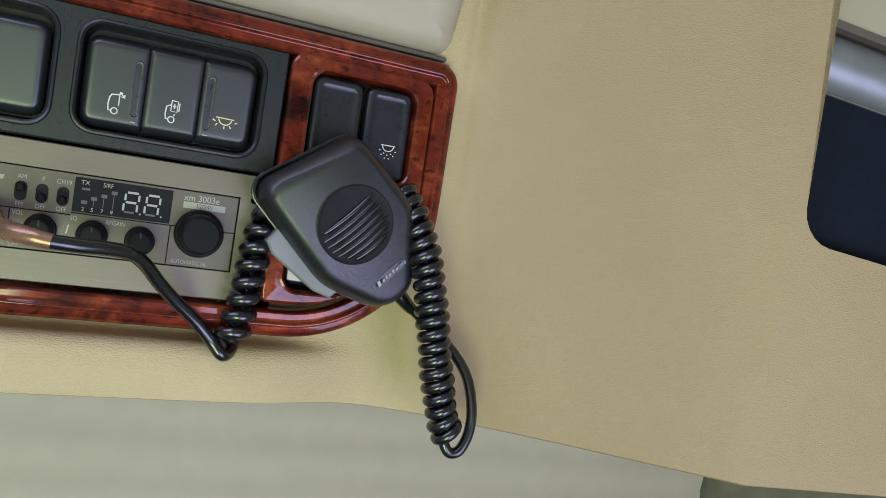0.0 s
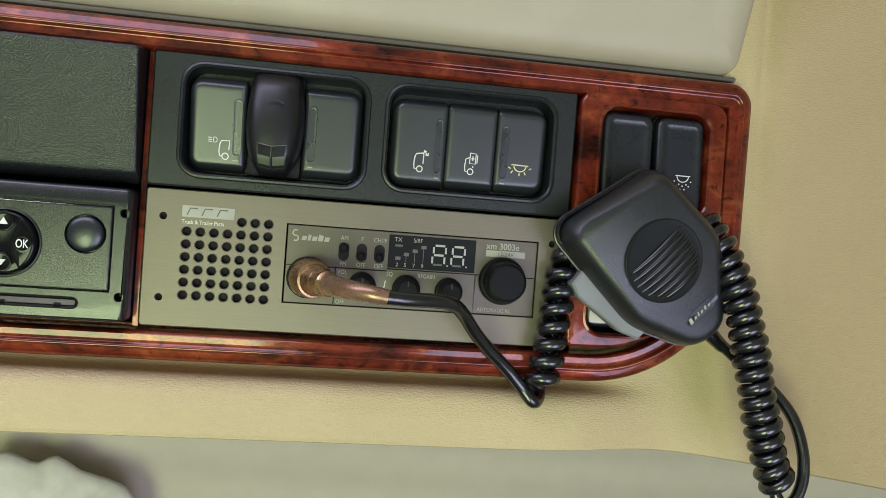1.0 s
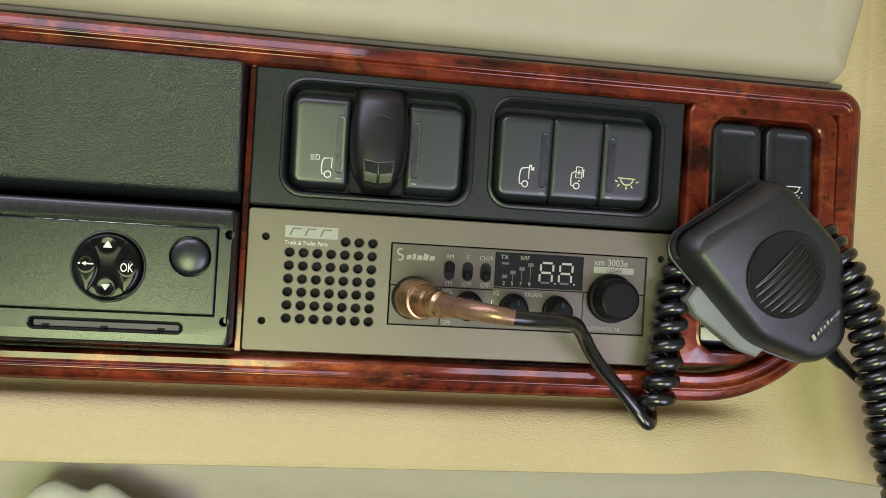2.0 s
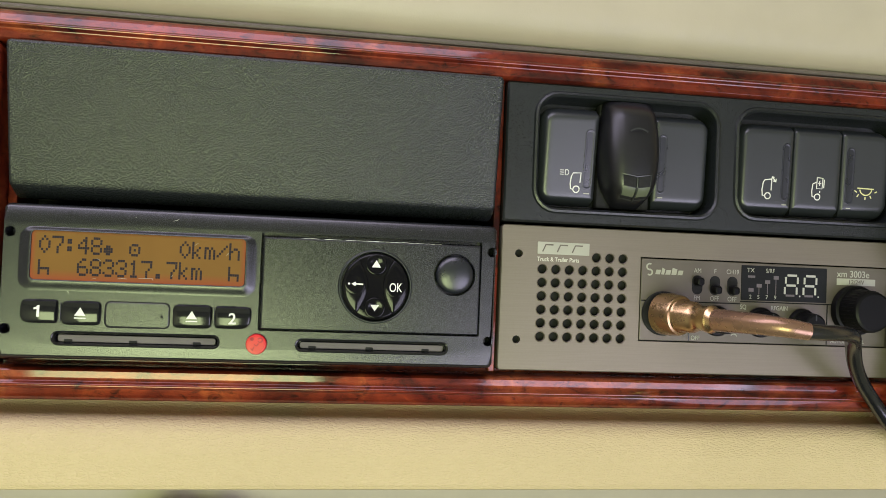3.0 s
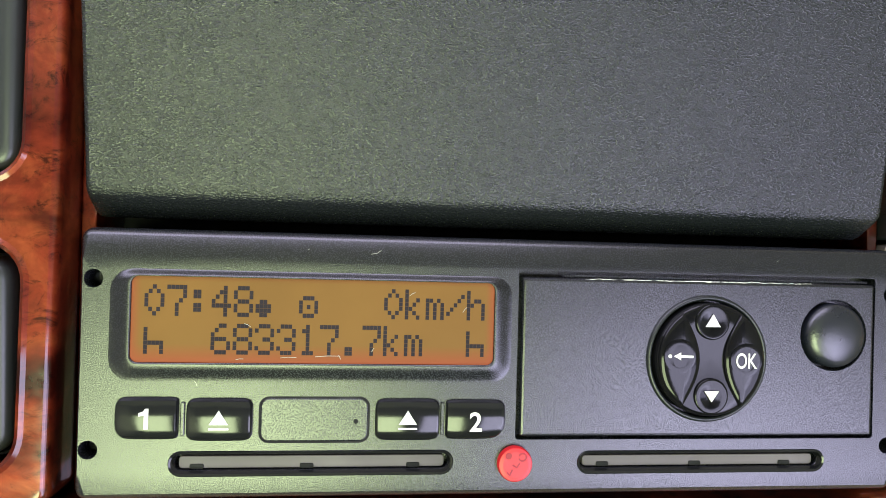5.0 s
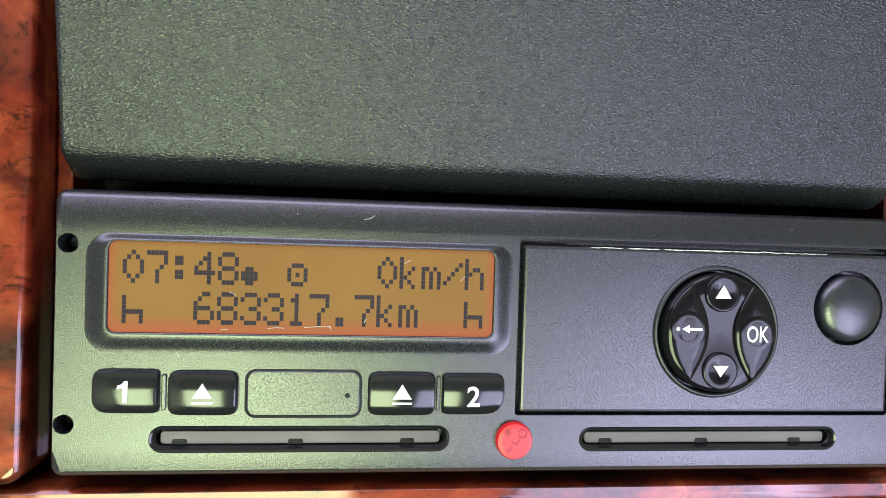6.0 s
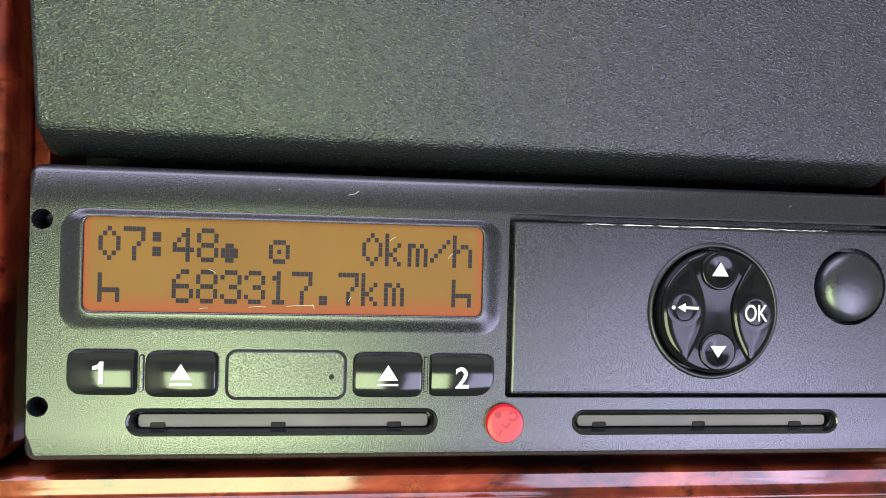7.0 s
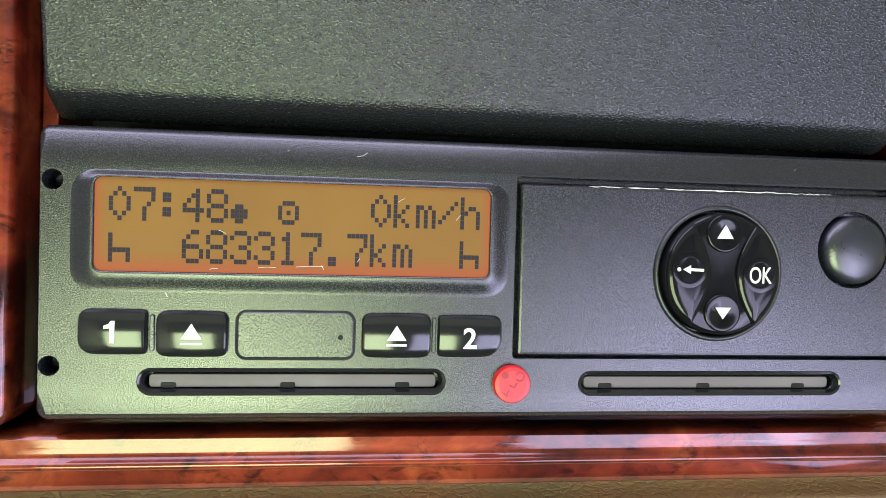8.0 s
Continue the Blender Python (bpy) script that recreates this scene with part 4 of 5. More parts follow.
    loft(collar, [circle(cx, cz, q, yy, 48) for q, yy in ((14.75, -0.55), (14.6, -1.0), (14.2, -1.3), (13.8, -1.2), (13.55, -0.7), (13.5, 2.5))], cap=False)
    pad = part("navigation_pad", collar, PANEL, t, "round glossy black navigation pad with four keys", sharp=60)
    disc = bmesh.new()
    loft(disc, [circle(cx, cz, q, yy, 48) for q, yy in ((13.1, 3), (13.1, -2.0), (12.95, -2.5), (12.6, -2.85), (12.0, -3.0), (9.0, -2.9), (5.0, -2.7), (0.3, -2.6))])
    part("pad_disc", disc, PAD, pad, sharp=60)

    def lens_edge(o):
        """Outline of the side key at +x, inset by o: the disc's rim and an arc that bulges over its middle."""
        ro = 12.75 - o
        a1 = radians(57) - o * 0.08
        rim = [(ro * math.cos(a1 * q), ro * math.sin(a1 * q)) for q in [-1 + k / 8 for k in range(17)]]
        xe, ze = rim[-1]
        inner = [(xe - (xe - 2.9 - o) * math.sin(math.pi * k / 14), ze - 2 * ze * k / 14) for k in range(1, 14)]
        return rim + inner

    for sgn in (-1, 1):
        rows = [[(cx + sgn * x, yy, cz + z) for x, z in lens_edge(o)] for o, yy in ((0, -1.5), (0, -3.1), (0.12, -3.35), (0.4, -3.55), (1.2, -3.75), (2.4, -3.85), (3.6, -3.88))]
        side = part("pad_key", loft(bmesh.new(), rows), PAD, pad, sharp=60)
        dish = bmesh.new()
        lathe(dish, [(3.9, 0), (3.9, 0.12), (3.7, 0.16), (2.6, 0.1), (0.3, 0.06)], (cx + sgn * 8.0, -3.78, cz + (0.9 if sgn < 0 else 0.1)), (0, -1, 0), 28)
        part("key_dish", dish, PAD, side, sharp=60)
    for dz in (8.7, -8.3):
        part("pad_key", lathe(bmesh.new(), [(4.1, -0.5), (4.1, 0.3), (3.95, 0.5), (3.6, 0.55), (2.4, 0.35), (0.3, 0.2)], (cx, -2.85, cz + dz), (0, -1, 0), 32), PAD, pad, sharp=60)
    for s, z0, half, high in ((1, 7.6, 1.8, 2.9), (-1, -7.1, 1.75, 2.5)):
        bm = bmesh.new()
        loft(bm, [[(cx - half * s, yy, cz + z0), (cx + half * s, yy, cz + z0), (cx, yy, cz + z0 + high * s)] for yy in (-3.2, -3.5)])
        part("arrow", bm, PRINT, pad)
    lettering("OK", cx + 7.9, cz - 1.7, -3.98, 3.4, pad, PRINT, stretch=0.70, align="CENTER", bold=0.04)
    strokes([[(cx - 8.6, cz + 0.9), (cx - 4.9, cz + 0.8)]], -3.98, 0.6, pad, PRINT, "arrow")
    bm = bmesh.new()
    loft(bm, [[(cx - 9.5, yy, cz + 0.9), (cx - 7.8, yy, cz + 0.0), (cx - 7.8, yy, cz + 1.8)] for yy in (-3.8, -4.0)])
    part("arrow", bm, PRINT, pad)
    part("arrow_dot", lathe(bmesh.new(), [(0.42, 0), (0.42, 0.15)], (cx - 10.4, -3.85, cz + 0.9), (0, -1, 0), 12), PRINT, pad)
    kx, kz = knob_c
    part("round_button", lathe(bmesh.new(), [(7.6, -3), (7.6, 0.9), (7.4, 1.6), (6.8, 2.2), (5.6, 2.7), (3.8, 3.1), (1.8, 3.3), (0.3, 3.35)], (kx, 0.2, kz), (0, -1, 0), 40), KEY_DARK, t, "smooth domed round black button", sharp=60)
    return t


tachograph()


# ---- speaker plate and radio ----
def speaker_plate():
    t = thing("speaker_plate", (190, 12, -31), "grey metal mounting plate with round speaker holes", "panel")
    b, y = (97.6, -30.8, 290.6, 30.6), 10.0
    bm = bmesh.new()
    holes = [circle(115.6 + 5.93 * c, -16.4 + 5.72 * q, 1.95, y, 14) for q in range(6) for c in range(7)] + [circle(139.3 + 5.93 * c, 17.9, 1.95, y, 14) for c in range(3)]
    pegs = [circle(x, z, 1.7, y, 14) for x, z in ((105.2, 18.4), (105.4, -17.9), (284.0, 18.6), (284.0, -17.9))]
    slot = (159.2, -17.2, 277.4, 19.2)
    loft(bm, [ring(b, 1.6, 0, 30), ring(b, 1.6, 0, y + 0.4), ring(b, 1.6, 0.4, y)], cap=False)
    fill(bm, [ring(b, 1.6, 0.4, y), ring(slot, 0.3, 0, y)] + holes + pegs)
    for h in holes:
        loft(bm, [h, [(x, y + 1.2, z) for x, _, z in h]], cap=False)
    for h in pegs:
        loft(bm, [h, [(x, y + 3.0, z) for x, _, z in h]], cap=False)
    loft(bm, [ring(slot, 0.3, 0, y), ring(slot, 0.3, 0.0, y + 4)], cap=False)
    part("plate", bm, PLATE, t)
    rims = bmesh.new()
    for h in holes:
        cx, cz = sum(p[0] for p in h) / len(h), sum(p[2] for p in h) / len(h)
        loft(rims, [circle(cx, cz, 2.35, y - 0.02, 14), circle(cx, cz, 2.15, y - 0.2, 14), circle(cx, cz, 1.95, y, 14)], cap=False)
    tagged(part("hole_rims", rims, PLATE, t, "pale raised rims of the speaker holes"), kind="stuff")
    part("grille_backing", box(100, y + 2.5, -29, 156, y + 4, 29), VOID, t)
    part("grille_backing", box(280, y + 2.5, -29, 289, y + 4, 29), VOID, t)
    badge = part("badge", block((113.2, 18.6, 136.0, 23.8), 0.2, y - 0.25, y + 0.1, 0.08), MUTED, t, "pale printed badge")
    for x in (115.4, 121.8, 128.4):
        strokes([[(x, 19.6), (x + 1.3, 22.6), (x + 4.6, 22.6)]], y - 0.3, 0.6, badge, RADIO, "badge_stroke")
    lettering("Truck & Trailer Parts", 113.2, 15.6, y - 0.1, 1.75, t, LIGHT_BAR, stretch=0.84, bold=0.03)
    return t


def cb_radio():
    t = thing("cb_radio", (218, 12, -17), "grey radio transceiver with black knobs and an unlit two-digit display", "radio")
    y = 10.4
    b = (159.9, -16.7, 276.8, 18.7)
    part("front", block(b, 0.3, y, 40, 0.25), RADIO, t)
    # recessed joint lines
    for q in ((160.2, 0.25, 206, 0.75), (206, 1.3, 276.6, 1.8), (247.6, -16.4, 248.1, 1.3), (182.2, -16.4, 182.7, 0.3)):
        part("joint", block(q, 0.1, y - 0.12, y + 0.1, 0.05), GLOSS, t)
    disp = part("display_window", block((206.2, 2.2, 247.2, 17.6), 0.4, y - 0.35, y + 0.2, 0.15), SMOKE, t, "black display window")
    yy = y - 0.45
    for x in (226.6, 235.6):
        for q, dull in (((x + 1.5, 13.5, x + 5.9, 14.3), 0), ((x + 1.1, 9.05, x + 5.4, 9.85), 0), ((x + 0.9, 4.6, x + 4.9, 5.3), 1), ((x + 0.35, 10.3, x + 1.05, 13.1), 0), ((x + 6.1, 10.3, x + 6.8, 13.1), 0), ((x - 0.05, 5.6, x + 0.65, 8.6), 0), ((x + 5.65, 5.6, x + 6.35, 8.6), 0)):
            part("segment", block((q[0] - 0.1, q[1] - 0.1, q[2] + 0.1, q[3] + 0.1), 0.2, yy, y, 0.06), SHUTTER if dull else SEG, disp)
        part("segment", block((x + 7.2, 4.4, x + 7.9, 5.1), 0.2, yy, y, 0.06), SEG, disp)
    lettering("TX", 208.6, 14.6, yy, 1.9, disp, FAINT)
    lettering("S/RF", 217.6, 14.6, yy, 1.9, disp, FAINT, stretch=0.85)
    part("meter_mark", block((209.2, 12.2, 212.6, 13.2), 0.1, yy, y, 0.05), SHUTTER, disp)
    for k, (x, z) in enumerate(((209.6, 6.0), (213.4, 8.0), (217.4, 9.8), (221.4, 11.8))):
        part("meter_mark", block((x, z, x + 2.4, z + 1.6), 0.1, yy, y, 0.05), SHUTTER, disp)
        if k:
            part("meter_line", block((x + 1.0, 5.2, x + 1.3, z), 0.05, yy, y, 0.03), SHUTTER, disp)
        lettering("2579"[k], x + 0.3, 3.0, yy, 1.7, disp, FAINT)
    # maker's mark as plain shapes
    strokes([arc(163.6, 15.2, 1.3, 60, 250, 8) + arc(163.6, 12.8, 1.2, 70, -130, 8)], y - 0.1, 0.75, t, MUTED, "maker_mark")
    for x, wide, up in ((166.2, 2.1, 0.0), (168.9, 1.3, 0.9), (170.8, 2.2, 0.0), (173.6, 2.2, 1.1), (176.4, 2.2, 0.0)):
        bm = bmesh.new()
        loft(bm, [[(x, yy, 12.0), (x + wide, yy, 12.0), (x + wide + 0.5, yy, 14.0 + up * 0.4), (x + 0.5, yy, 14.0 + up)] for yy in (y + 0.05, y - 0.12)])
        part("maker_mark", bm, MUTED, t)
    for x, up, dn in ((185.7, "AM", "FM"), (193.9, "F", "OFF"), (202.1, "CH19", "OFF")):
        lettering(up, x, 13.4, y - 0.08, 2.0, t, FAINT, align="CENTER", stretch=0.85)
        lettering(dn, x, 1.4, y - 0.08, 2.0, t, FAINT, align="CENTER", stretch=0.85)
        slot = bmesh.new()
        h = (x - 2.4, 3.9, x + 2.4, 12.3)
        loft(slot, [ring(h, 2.3, 0, y + 0.1), ring(h, 2.3, 0, y - 0.06), ring(h, 2.3, 0.1, y - 0.08)])
        sw = part("toggle", slot, VOID, t, "small black slide toggle")
        zc = 9.6 if up == "AM" else 6.2
        part("toggle_cap", block((x - 1.7, zc - 1.8, x + 1.7, zc + 1.8), 1.2, y - 4.0, y, 0.8), KNOB, sw)
    for text, x, z in (("VOL", 183.4, -2.2), ("OFF", 183.4, -16.0), ("SQ", 206.0, -1.7), ("RFGAIN", 220.6, -1.8)):
        lettering(text, x, z, y - 0.08, 1.9, t, MUTED, stretch=0.85, bold=0.02)
    lettering("AUTOMATIC NL", 249.8, -15.6, y - 0.08, 1.8, t, MUTED, stretch=0.86)
    lettering("xm 3003e", 252.2, 14.2, y - 0.08, 2.9, t, MUTED, stretch=0.95, bold=0.04)
    tag = part("voltage_tag", block((252.2, 10.6, 271.2, 13.6), 0.1, y - 0.12, y + 0.1, 0.05), MUTED, t, "pale voltage strip")
    lettering("12/24V", 261.7, 11.2, y - 0.2, 1.9, tag, RADIO, align="CENTER")
    strokes([[(205.8, -4.0), (205.2, -8.0)]], y - 0.1, 0.5, t, LIGHT_BAR, "dial_mark")
    strokes([arc(203.4, -14.4, 1.5, 150, 20, 6)], y - 0.1, 0.4, t, FAINT, "dial_mark")
    for x in (195.0, 215.6, 235.6):
        kn = part("knob", lathe(bmesh.new(), [(6.6, 0), (6.6, 1.6), (6.2, 2.2), (5.3, 2.5), (5.0, 9.5), (4.7, 10.2), (4.0, 10.5), (0.4, 10.5)], (x, y, -7.4), (0, -1, 0), 28), KNOB, t, "small black knob")
        part("knob_line", block((x - 0.3, -5.4, x + 0.3, -3.0), 0.1, y - 10.65, y - 10.3, 0.05), KEY, kn)
    kn = part("knob", lathe(bmesh.new(), [(11.2, 0), (11.2, 2.2), (10.8, 3.0), (9.6, 3.4), (9.0, 12.0), (8.6, 13.0), (7.6, 13.5), (0.4, 13.5)], (260.8, y, -0.6), (0, -1, 0), 40), KNOB, t, "large black channel knob")
    bm = bmesh.new()
    for k in range(36):
        a = 2 * math.pi * k / 36
        tube(bm, [(260.8 + 9.35 * math.cos(a), y - 4, -0.6 + 9.35 * math.sin(a)), (260.8 + 8.95 * math.cos(a), y - 11.8, -0.6 + 8.95 * math.sin(a))], 0.32, 5)
    tagged(part("knurling", bm, KNOB, kn), kind="stuff")
    part("jack_socket", lathe(bmesh.new(), [(9.6, 0), (9.6, 0.6), (9.2, 0.9), (8.2, 0.9)], (170.2, y, -4.9), (0, -1, 0), 36), VOID, t)
    return t


speaker_plate()
cb_radio()


# ---- microphone with its coiled cord and plug ----
def microphone():
    t = thing("microphone", (320, 5, 10), "black hand microphone with a coiled cord hanging on the console", "microphone")
    # local frame: u along the body from its broad end, v across, w out towards the cab
    turn = Matrix.Translation((296.5, -3.0, 35.5)) @ Matrix.Rotation(radians(42.5), 4, "Y")

    def rounded(corners, n=7):
        out = []
        m = len(corners)
        for k, (x, z, q) in enumerate(corners):
            p, a, c = Vector((x, z)), Vector(corners[k - 1][:2]), Vector(corners[(k + 1) % m][:2])
            da, dc = (a - p).normalized(), (c - p).normalized()
            half = da.angle(dc) / 2
            off = q / math.tan(half)
            s, e = p + da * off, p + dc * off
            mid = p + (da + dc).normalized() * (q / math.sin(half))
            a0 = math.atan2(s.y - mid.y, s.x - mid.x)
            a1 = math.atan2(e.y - mid.y, e.x - mid.x)
            d = (a1 - a0 + math.pi) % (2 * math.pi) - math.pi
            out += [(mid.x + q * math.cos(a0 + d * j / n), mid.y + q * math.sin(a0 + d * j / n)) for j in range(n + 1)]
        return out

    def shell(o, y0, y1):
        """The outline inset by o; y0 at the broad end, y1 at the narrow one."""
        q = 1 - max(o, 0) / 14
        pts = rounded([(-9 + o, -21.5 + o, 9 * q), (50 - o * 0.6, -24 + o, 30 * q), (80.5 - o, -9 + o * 0.6, 17 * q), (82.5 - o, 10 - o * 0.6, 15 * q), (50 - o * 0.6, 35.5 - o, 24 * q), (3 + o, 33.5 - o, 10 * q)])
        slope = lambda u: y0 + (y1 - y0) * min(1, max(0, u / 74))
        # the broad end rounds off over a wide shoulder
        return [(u, slope(u) + (9.5 * max(0.0, (13 - u) / 20) ** 1.7 if y0 < -12 else 0), v) for u, v in pts]

    bm = bmesh.new()
    loft(bm, [shell(5, 5, 5), shell(1, 3, 4), shell(0, -2, 0), shell(-0.2, -10, -5.5), shell(0.3, -14.5, -7.6), shell(1.2, -18.6, -9.8), shell(2.4, -21.6, -11.6), shell(3.8, -23.6, -12.8), shell(5.2, -24.6, -13.35), shell(6.8, -25.1, -13.6)], cap_first=True)
    body = part("body", bm, MIC, t, place=turn, sharp=60)
    # seam rail along the body's edge
    rail = [(u, y, v) for u, y, v in shell(-0.2, -3.0, -1.5)]
    bm = bmesh.new()
    tube(bm, rail + rail[:1], 0.8, 8)
    part("seam_rail", bm, KEY_DARK, t, place=turn)

    # round grille: recessed dish with curved bars
    def face_y(u):
        return -25.1 + 11.5 * u / 74

    gc, gr = (35.8, 5.0), 18.4
    dish = bmesh.new()
    ringpts = lambda q, d: [(gc[0] + q * math.cos(2 * math.pi * k / 36), face_y(gc[0] + q * math.cos(2 * math.pi * k / 36)) + d, gc[1] + q * math.sin(2 * math.pi * k / 36)) for k in range(36)]
    loft(dish, [ringpts(gr + 0.5, -0.1), ringpts(gr, -0.3), ringpts(gr - 0.7, -0.1), ringpts(gr - 1.6, -0.06), ringpts(0.6, -0.06)])
    grille = part("grille", dish, SMOKE, t, "round grille with curved slots", place=turn)
    for k in range(7):
        off = -6.9 + 3.35 * k
        bar = bmesh.new()
        pts = []
        for j in range(13):
            s = -1 + 2 * j / 12
            # bars run roughly along the screen's rising diagonal, bowed
            a = off + 0.9 * (1 - s * s)
            reach = math.sqrt(max(0.2, (gr - 1.4) ** 2 - a * a))
            u, v = gc[0] + a * 0.98, gc[1] + s * reach
            pts.append((u, face_y(u) - 0.55 + 0.75 * s * s, v))
        tube(bar, pts, [0.3 + 0.92 * math.sin(math.pi * j / 12) ** 0.5 for j in range(13)], 12)
        part("grille_bar", bar, CORD, grille, place=turn, sharp=80)
        slot = bmesh.new()
        tube(slot, [(u + 1.68, y + 0.05, v) for u, y, v in pts[1:-1]], 0.66, 6)
        part("grille_slot", slot, VOID, grille, place=turn)
    # maker's oval as plain shapes
    oval = bmesh.new()
    loft(oval, [[(66.2 + 2.6 * math.sin(a) * q, face_y(66.2 + 2.6 * math.sin(a) * q) - d, 4.4 + math.copysign(abs(math.cos(a)) ** 0.6, math.cos(a)) * 10.2 * q) for a in [2 * math.pi * k / 28 for k in range(28)]] for q, d in ((1.0, -0.3), (0.98, 0.2), (0.9, 0.22), (0.86, 0.06), (0.2, 0.06))])
    badge = part("badge", oval, KEY_DARK, t, "small oval maker's badge", place=turn)
    for k, (v, wide, uu) in enumerate(((-4.0, 1.6, (64.9, 67.6)), (-1.0, 1.1, (65.9, 67.0)), (1.2, 0.8, (65.3, 67.0)), (3.0, 1.2, (65.9, 67.0)), (5.4, 1.0, (65.3, 67.0)), (7.5, 1.2, (65.9, 67.0)))):
        bm = bmesh.new()
        loft(bm, [[(u, face_y(u) - d, q) for u, q in ((uu[0], v + 0.5), (uu[1], v), (uu[1], v + wide), (uu[0], v + wide + 0.5))] for d in (0.0, 0.35)])
        part("badge_mark", bm, FAINT, badge, place=turn)
    # grey press-to-talk lever on the side
    lever = bmesh.new()
    rows = []
    for yy, g in ((3.5, 0.8), (2.5, 0), (-5.5, 0), (-6.5, 0.8)):
        rows.append([(16 + g, yy, -20), (17.5 + g, yy, -30.0 + g), (24, yy, -32.0 + g), (50, yy, -28.6 + g), (58 - g, yy, -25.0 + g), (58.5 - g, yy, -16)])
    loft(lever, rows, cap_first=True)
    part("talk_lever", lever, MIC_GREY, t, "grey press-to-talk lever", place=turn)
    # cord boot
    boot = bmesh.new()
    lathe(boot, [(4.6, -4), (4.6, 4), (4.0, 5), (3.9, 8), (3.2, 18), (2.7, 20)], (352.5, -5.5, -12), (0.76, 0.08, -0.62), 16)
    part("cord_boot", boot, CORD, t, "ribbed rubber cord boot")
    # hanger button behind, resting on the trim
    part("hanger", lathe(bmesh.new(), [(6, 0), (6, 8), (10, 9), (10, 12)], (322, 10, 14), (0, -1, 0), 20), KEY_DARK, t)

    # the cord: plug, straight lead, left coil, hidden stretch, right coil, loop back into the boot
    plug_o, plug_w = Vector((170.2, 9.4, -4.9)), Vector((0.36, -0.93, -0.02))
    lathe_profile = [(9.0, 0), (9.0, 5.0), (8.6, 6.0), (8.6, 9.0), (8.1, 10.0), (7.2, 10.3), (6.7, 11.2), (6.5, 17), (5.8, 18), (5.2, 20), (5.2, 24), (5.6, 24.6), (5.6, 26.4), (5.0, 27.2), (4.4, 29)]
    plug = part("plug", lathe(bmesh.new(), lathe_profile, plug_o, plug_w, 32), BRASS, t, "worn brass screw plug")
    end = plug_o + plug_w.normalized() * 28
    neck = smooth_path([tuple(end), (184.2, -26.5, -5.4), (190, -36, -5.6), (196.5, -40.5, -6.2), (204, -41.6, -7.2)], 6)
    part("plug_neck", tube(bmesh.new(), neck, [4.6 - 1.3 * k / (len(neck) - 1) for k in range(len(neck))], 16), COPPER, plug, "copper-brown sleeve")
    lead = [(201, -41.6, -6.9), (212, -39, -7.6), (223, -34, -8.0), (232, -28, -9.5), (238.5, -20, -14.5), (244.8, -13, -22), (253, -6.5, -30.5), (263.5, -1, -40.0), (272.0, 1.0, -48.8), (277.5, 0.5, -55.0)]
    left = [(280.5, 0, -47.5), (282.5, 0.5, -38), (284.5, 1, -25), (286, 1.5, -10), (288, 3, 3), (291, 5, 13), (297, 8, 22), (305, 9, 28)]
    coil = helix(left, 5.2, 8.2, 28, 0.6, 0.06)
    head = coil[0] - (coil[6] - coil[0]) * 0.9
    lead = smooth_path(lead + [tuple((Vector(lead[-1]) + head) / 2 + Vector((1, -0.5, -2.0))), tuple(head), tuple(coil[0]), tuple(coil[4])], 8)
    part("lead", tube(bmesh.new(), lead, 3.05, 14), CORD, t, sharp=80)
    part("coil", tube(bmesh.new(), coil, 2.95, 12), CORD, t, "stretched coil of the cord", sharp=80)
    back = smooth_path([(304, 9, 27), (315, 9, 28), (330, 8, 30), (342, 7, 32), (349, 4, 35)], 8)
    part("lead", tube(bmesh.new(), back, 2.75, 10), CORD, t)
    right = [(351, -2, 36), (354, -6, 30), (357.5, -10, 24), (360, -13, 18), (365.5, -16, 4), (370, -18, -12), (373.8, -20, -30), (377.8, -21, -48), (382, -22, -64), (385.5, -22, -75), (390.5, -22, -84)]
    coil = helix(right, 5.8, 6.4, 28, 0.0, 0.05)
    part("coil", tube(bmesh.new(), coil, 2.9, 12), CORD, t, "tight coil of the cord", sharp=80)
    loop = smooth_path([(386.5, -20, -80), (388, -23, -87), (391.5, -24, -91.5), (396.5, -25, -89.5), (400.5, -24, -80), (400.8, -22, -68), (397.5, -18, -54), (391, -12, -43.5), (383, -6, -36), (375, -4, -29.5), (365, -5, -22)], 8)
    part("lead", tube(bmesh.new(), loop, 2.75, 14), CORD, t, sharp=80)
    return t


microphone()


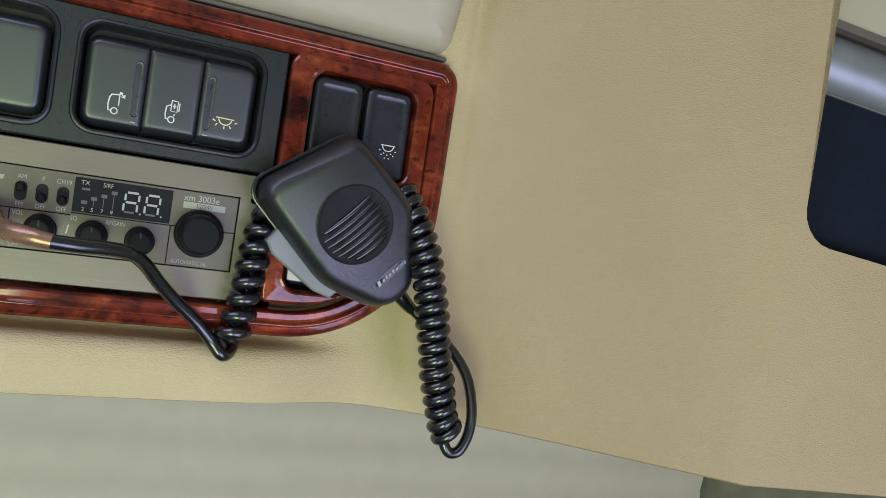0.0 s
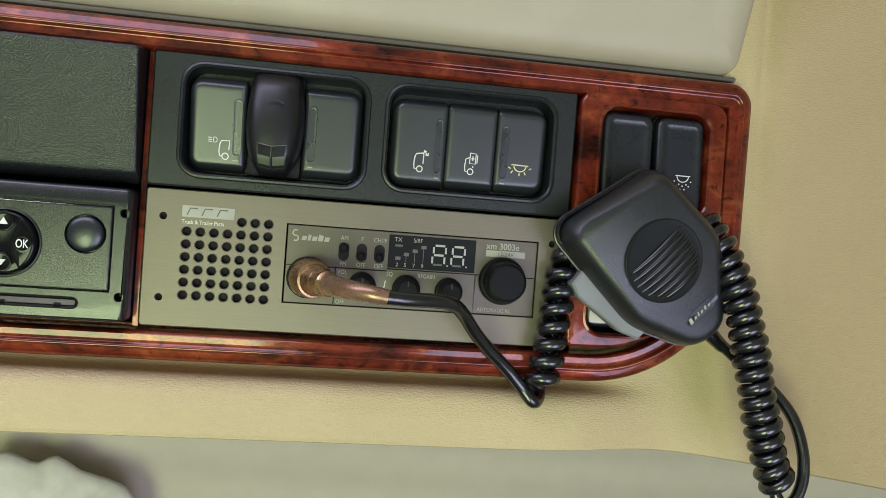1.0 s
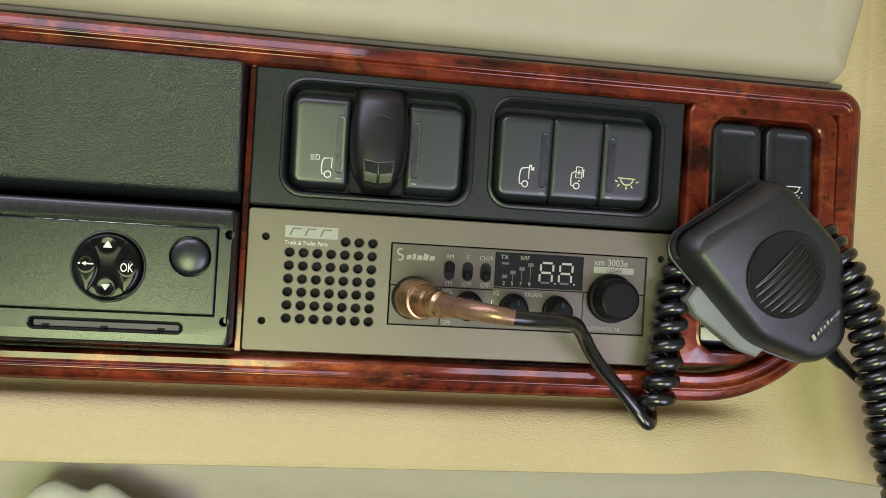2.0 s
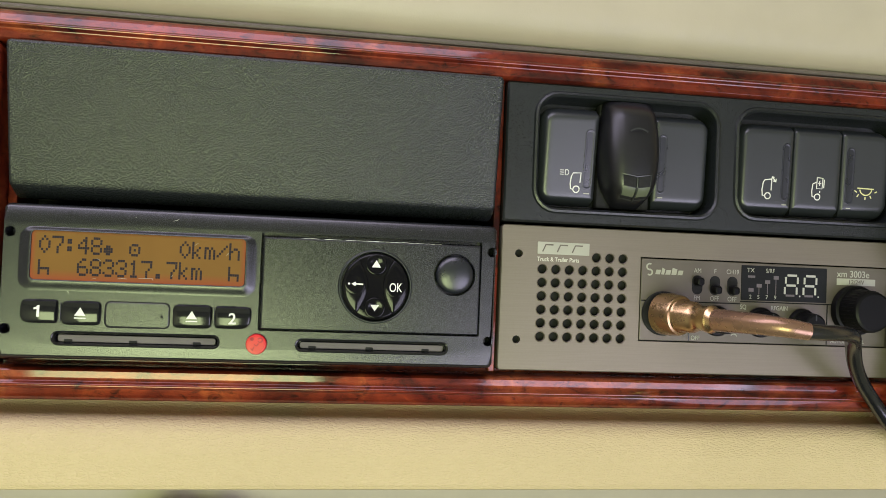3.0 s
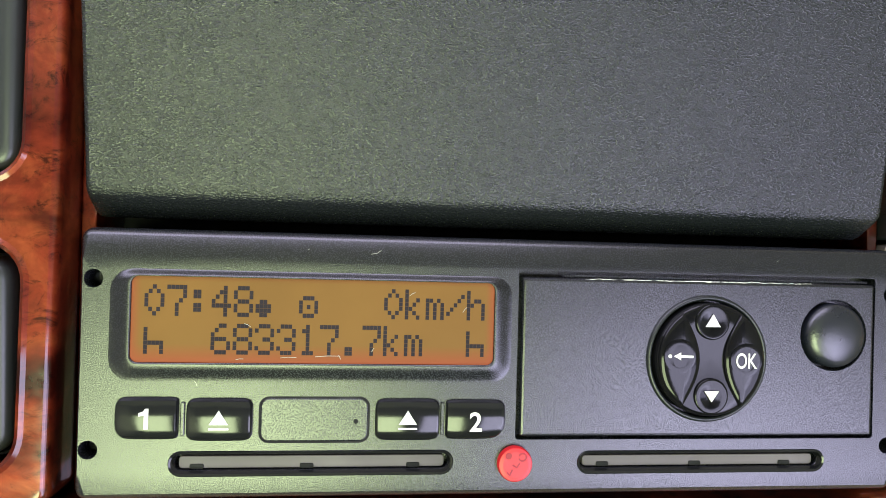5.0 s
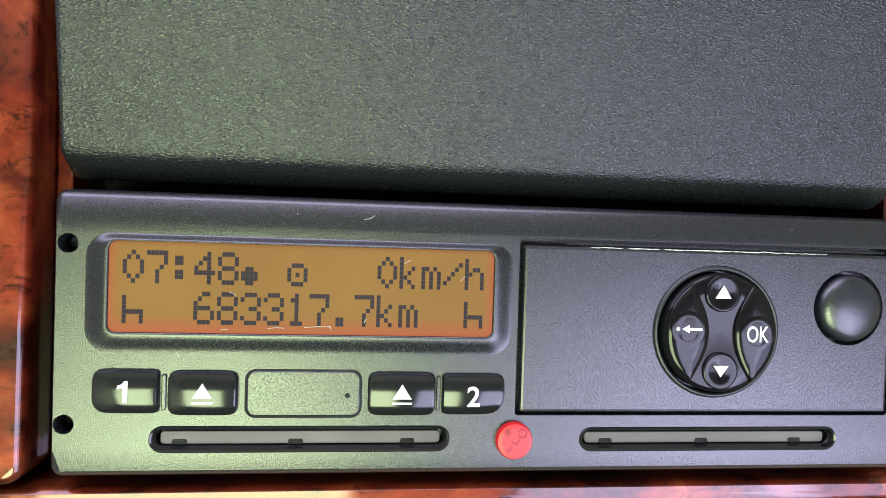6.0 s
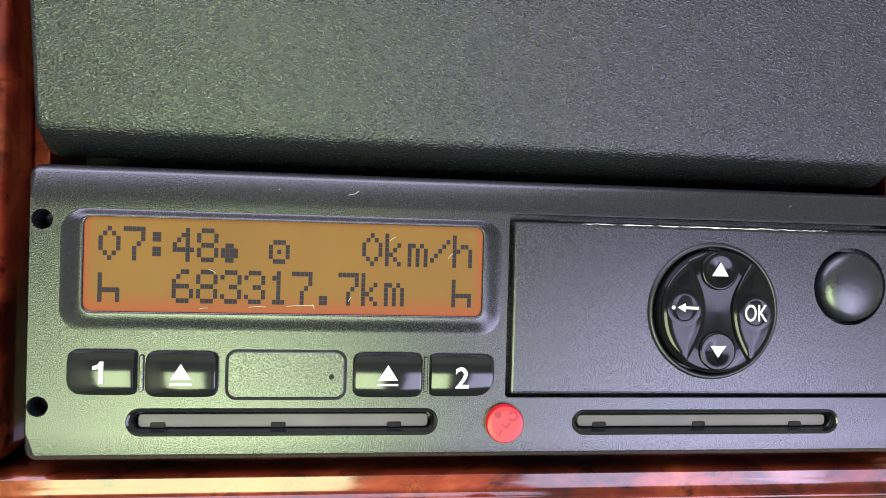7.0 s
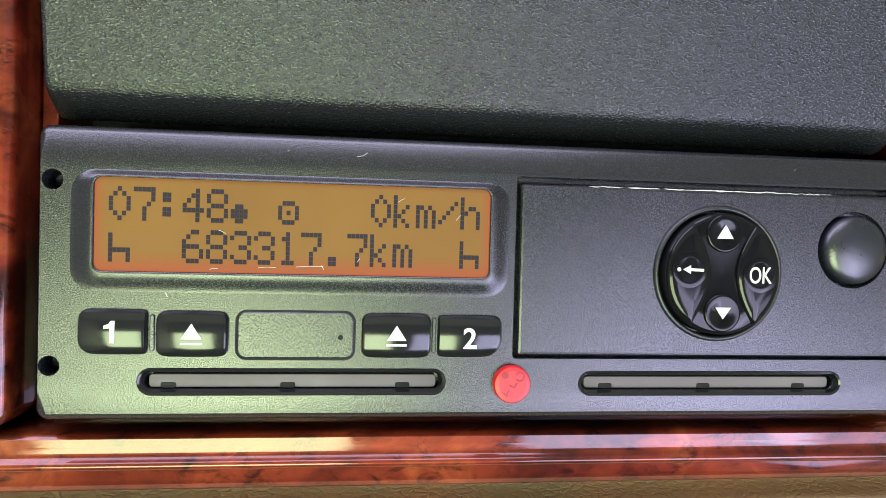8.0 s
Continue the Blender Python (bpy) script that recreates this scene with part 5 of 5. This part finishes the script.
# ---- side roller blind in its opening ----
def side_blind():
    t = thing("side_blind", (560, -110, 43), "dark roller blind under a silver-grey tube in the side panel", "blind")
    dx, dy = 0.9849, -0.1733
    at = lambda s, d, z: (531 + dx * s + 0.1733 * d, wall_line(531) + dy * s + 0.9849 * d, z - 0.11 * s)

    def strip(d0, d1, z0, z1):
        bm = bmesh.new()
        loft(bm, [[at(-2, d, z0), at(335, d, z0), at(335, d, z1), at(-2, d, z1)] for d in (d0, d1)], cap_first=True)
        return bm

    part("blind_cloth", strip(12, 15, 30, 122), NAVY, t)
    part("blind_hem", strip(10.5, 12, 118.6, 119.4), SHUTTER, t)
    a, b = Vector(at(-3, 17, 134)), Vector(at(337, 17, 134))
    part("roller_tube", lathe(bmesh.new(), [(15.5, 0), (15.5, (b - a).length)], a, b - a, 40), SILVER, t, "silver-grey roller tube")
    part("fascia_lip", strip(3, 9, 149, 153), TAUPE, t)
    part("fascia", strip(5, 12, 153, 336), CREAM, t, "cream fascia above the tube")
    return t


side_blind()


# ---- windscreen blind far below the ledge ----
wb = thing("windscreen_blind", (0, 480, -150), "grey-beige roller blind drawn over the windscreen", "blind")
bm = bmesh.new()
rows = []
for k in range(69):
    z = -60 - 8 * k
    rows.append([(x, 470 + 4 * math.sin(x * 0.013) + 0.05 * (z + 60) + 1.6 * math.sin(z * 0.13 + 0.004 * x), z) for x in range(-880, 1041, 60)])
loft(bm, rows, cap=False, closed=False)
part("blind_cloth", bm, BLIND, wb)
part("blind_rail", block((-900, -72, 900, -58), 3, 462, 478, 2), LINING, wb)
# unseen shelf, added to carry the white shape
structure("dashboard", box(-420, 340, -600, 420, 436, -560), LINING, "plain shelf behind the windscreen blind's foot", "shelf")


def soft_white():
    """Two-humped white shape, falling off to one side, for an unidentified pale patch."""
    t = thing("soft_white", (-70, 419, -560), "soft white two-humped shape standing below the console", "cloth")
    rows = []
    for x, top, deep in ((-160, -400, 4), (-158, -360, 12), (-153, -280, 20), (-146, -240, 26), (-136, -221, 30), (-124, -211, 33), (-112, -208, 34), (-101, -212, 33), (-91, -217, 31), (-83, -218, 30), (-75, -213, 32), (-67, -211, 33), (-58, -216, 34),
                         (-46, -224, 33), (-32, -228, 32), (-18, -232, 31), (-4, -238, 30), (8, -252, 26), (15, -285, 21), (20, -340, 13), (21, -400, 4)):
        mid, half = (top - 569) / 2, (top + 551) / 2
        row = []
        for j in range(28):
            q = 2 * math.pi * j / 28
            c, v = math.cos(q), math.sin(q)
            fold = 1 + 0.02 * math.sin(0.21 * x + 2.0 * v)
            row.append((x, 419 + 0.5 * deep * fold * math.copysign(abs(c) ** 0.8, c), mid + half * math.copysign(abs(v) ** 0.55, v)))
        rows.append(row)
    part("cloth", loft(bmesh.new(), rows, cap_first=True), PALE, t, sharp=80)


soft_white()
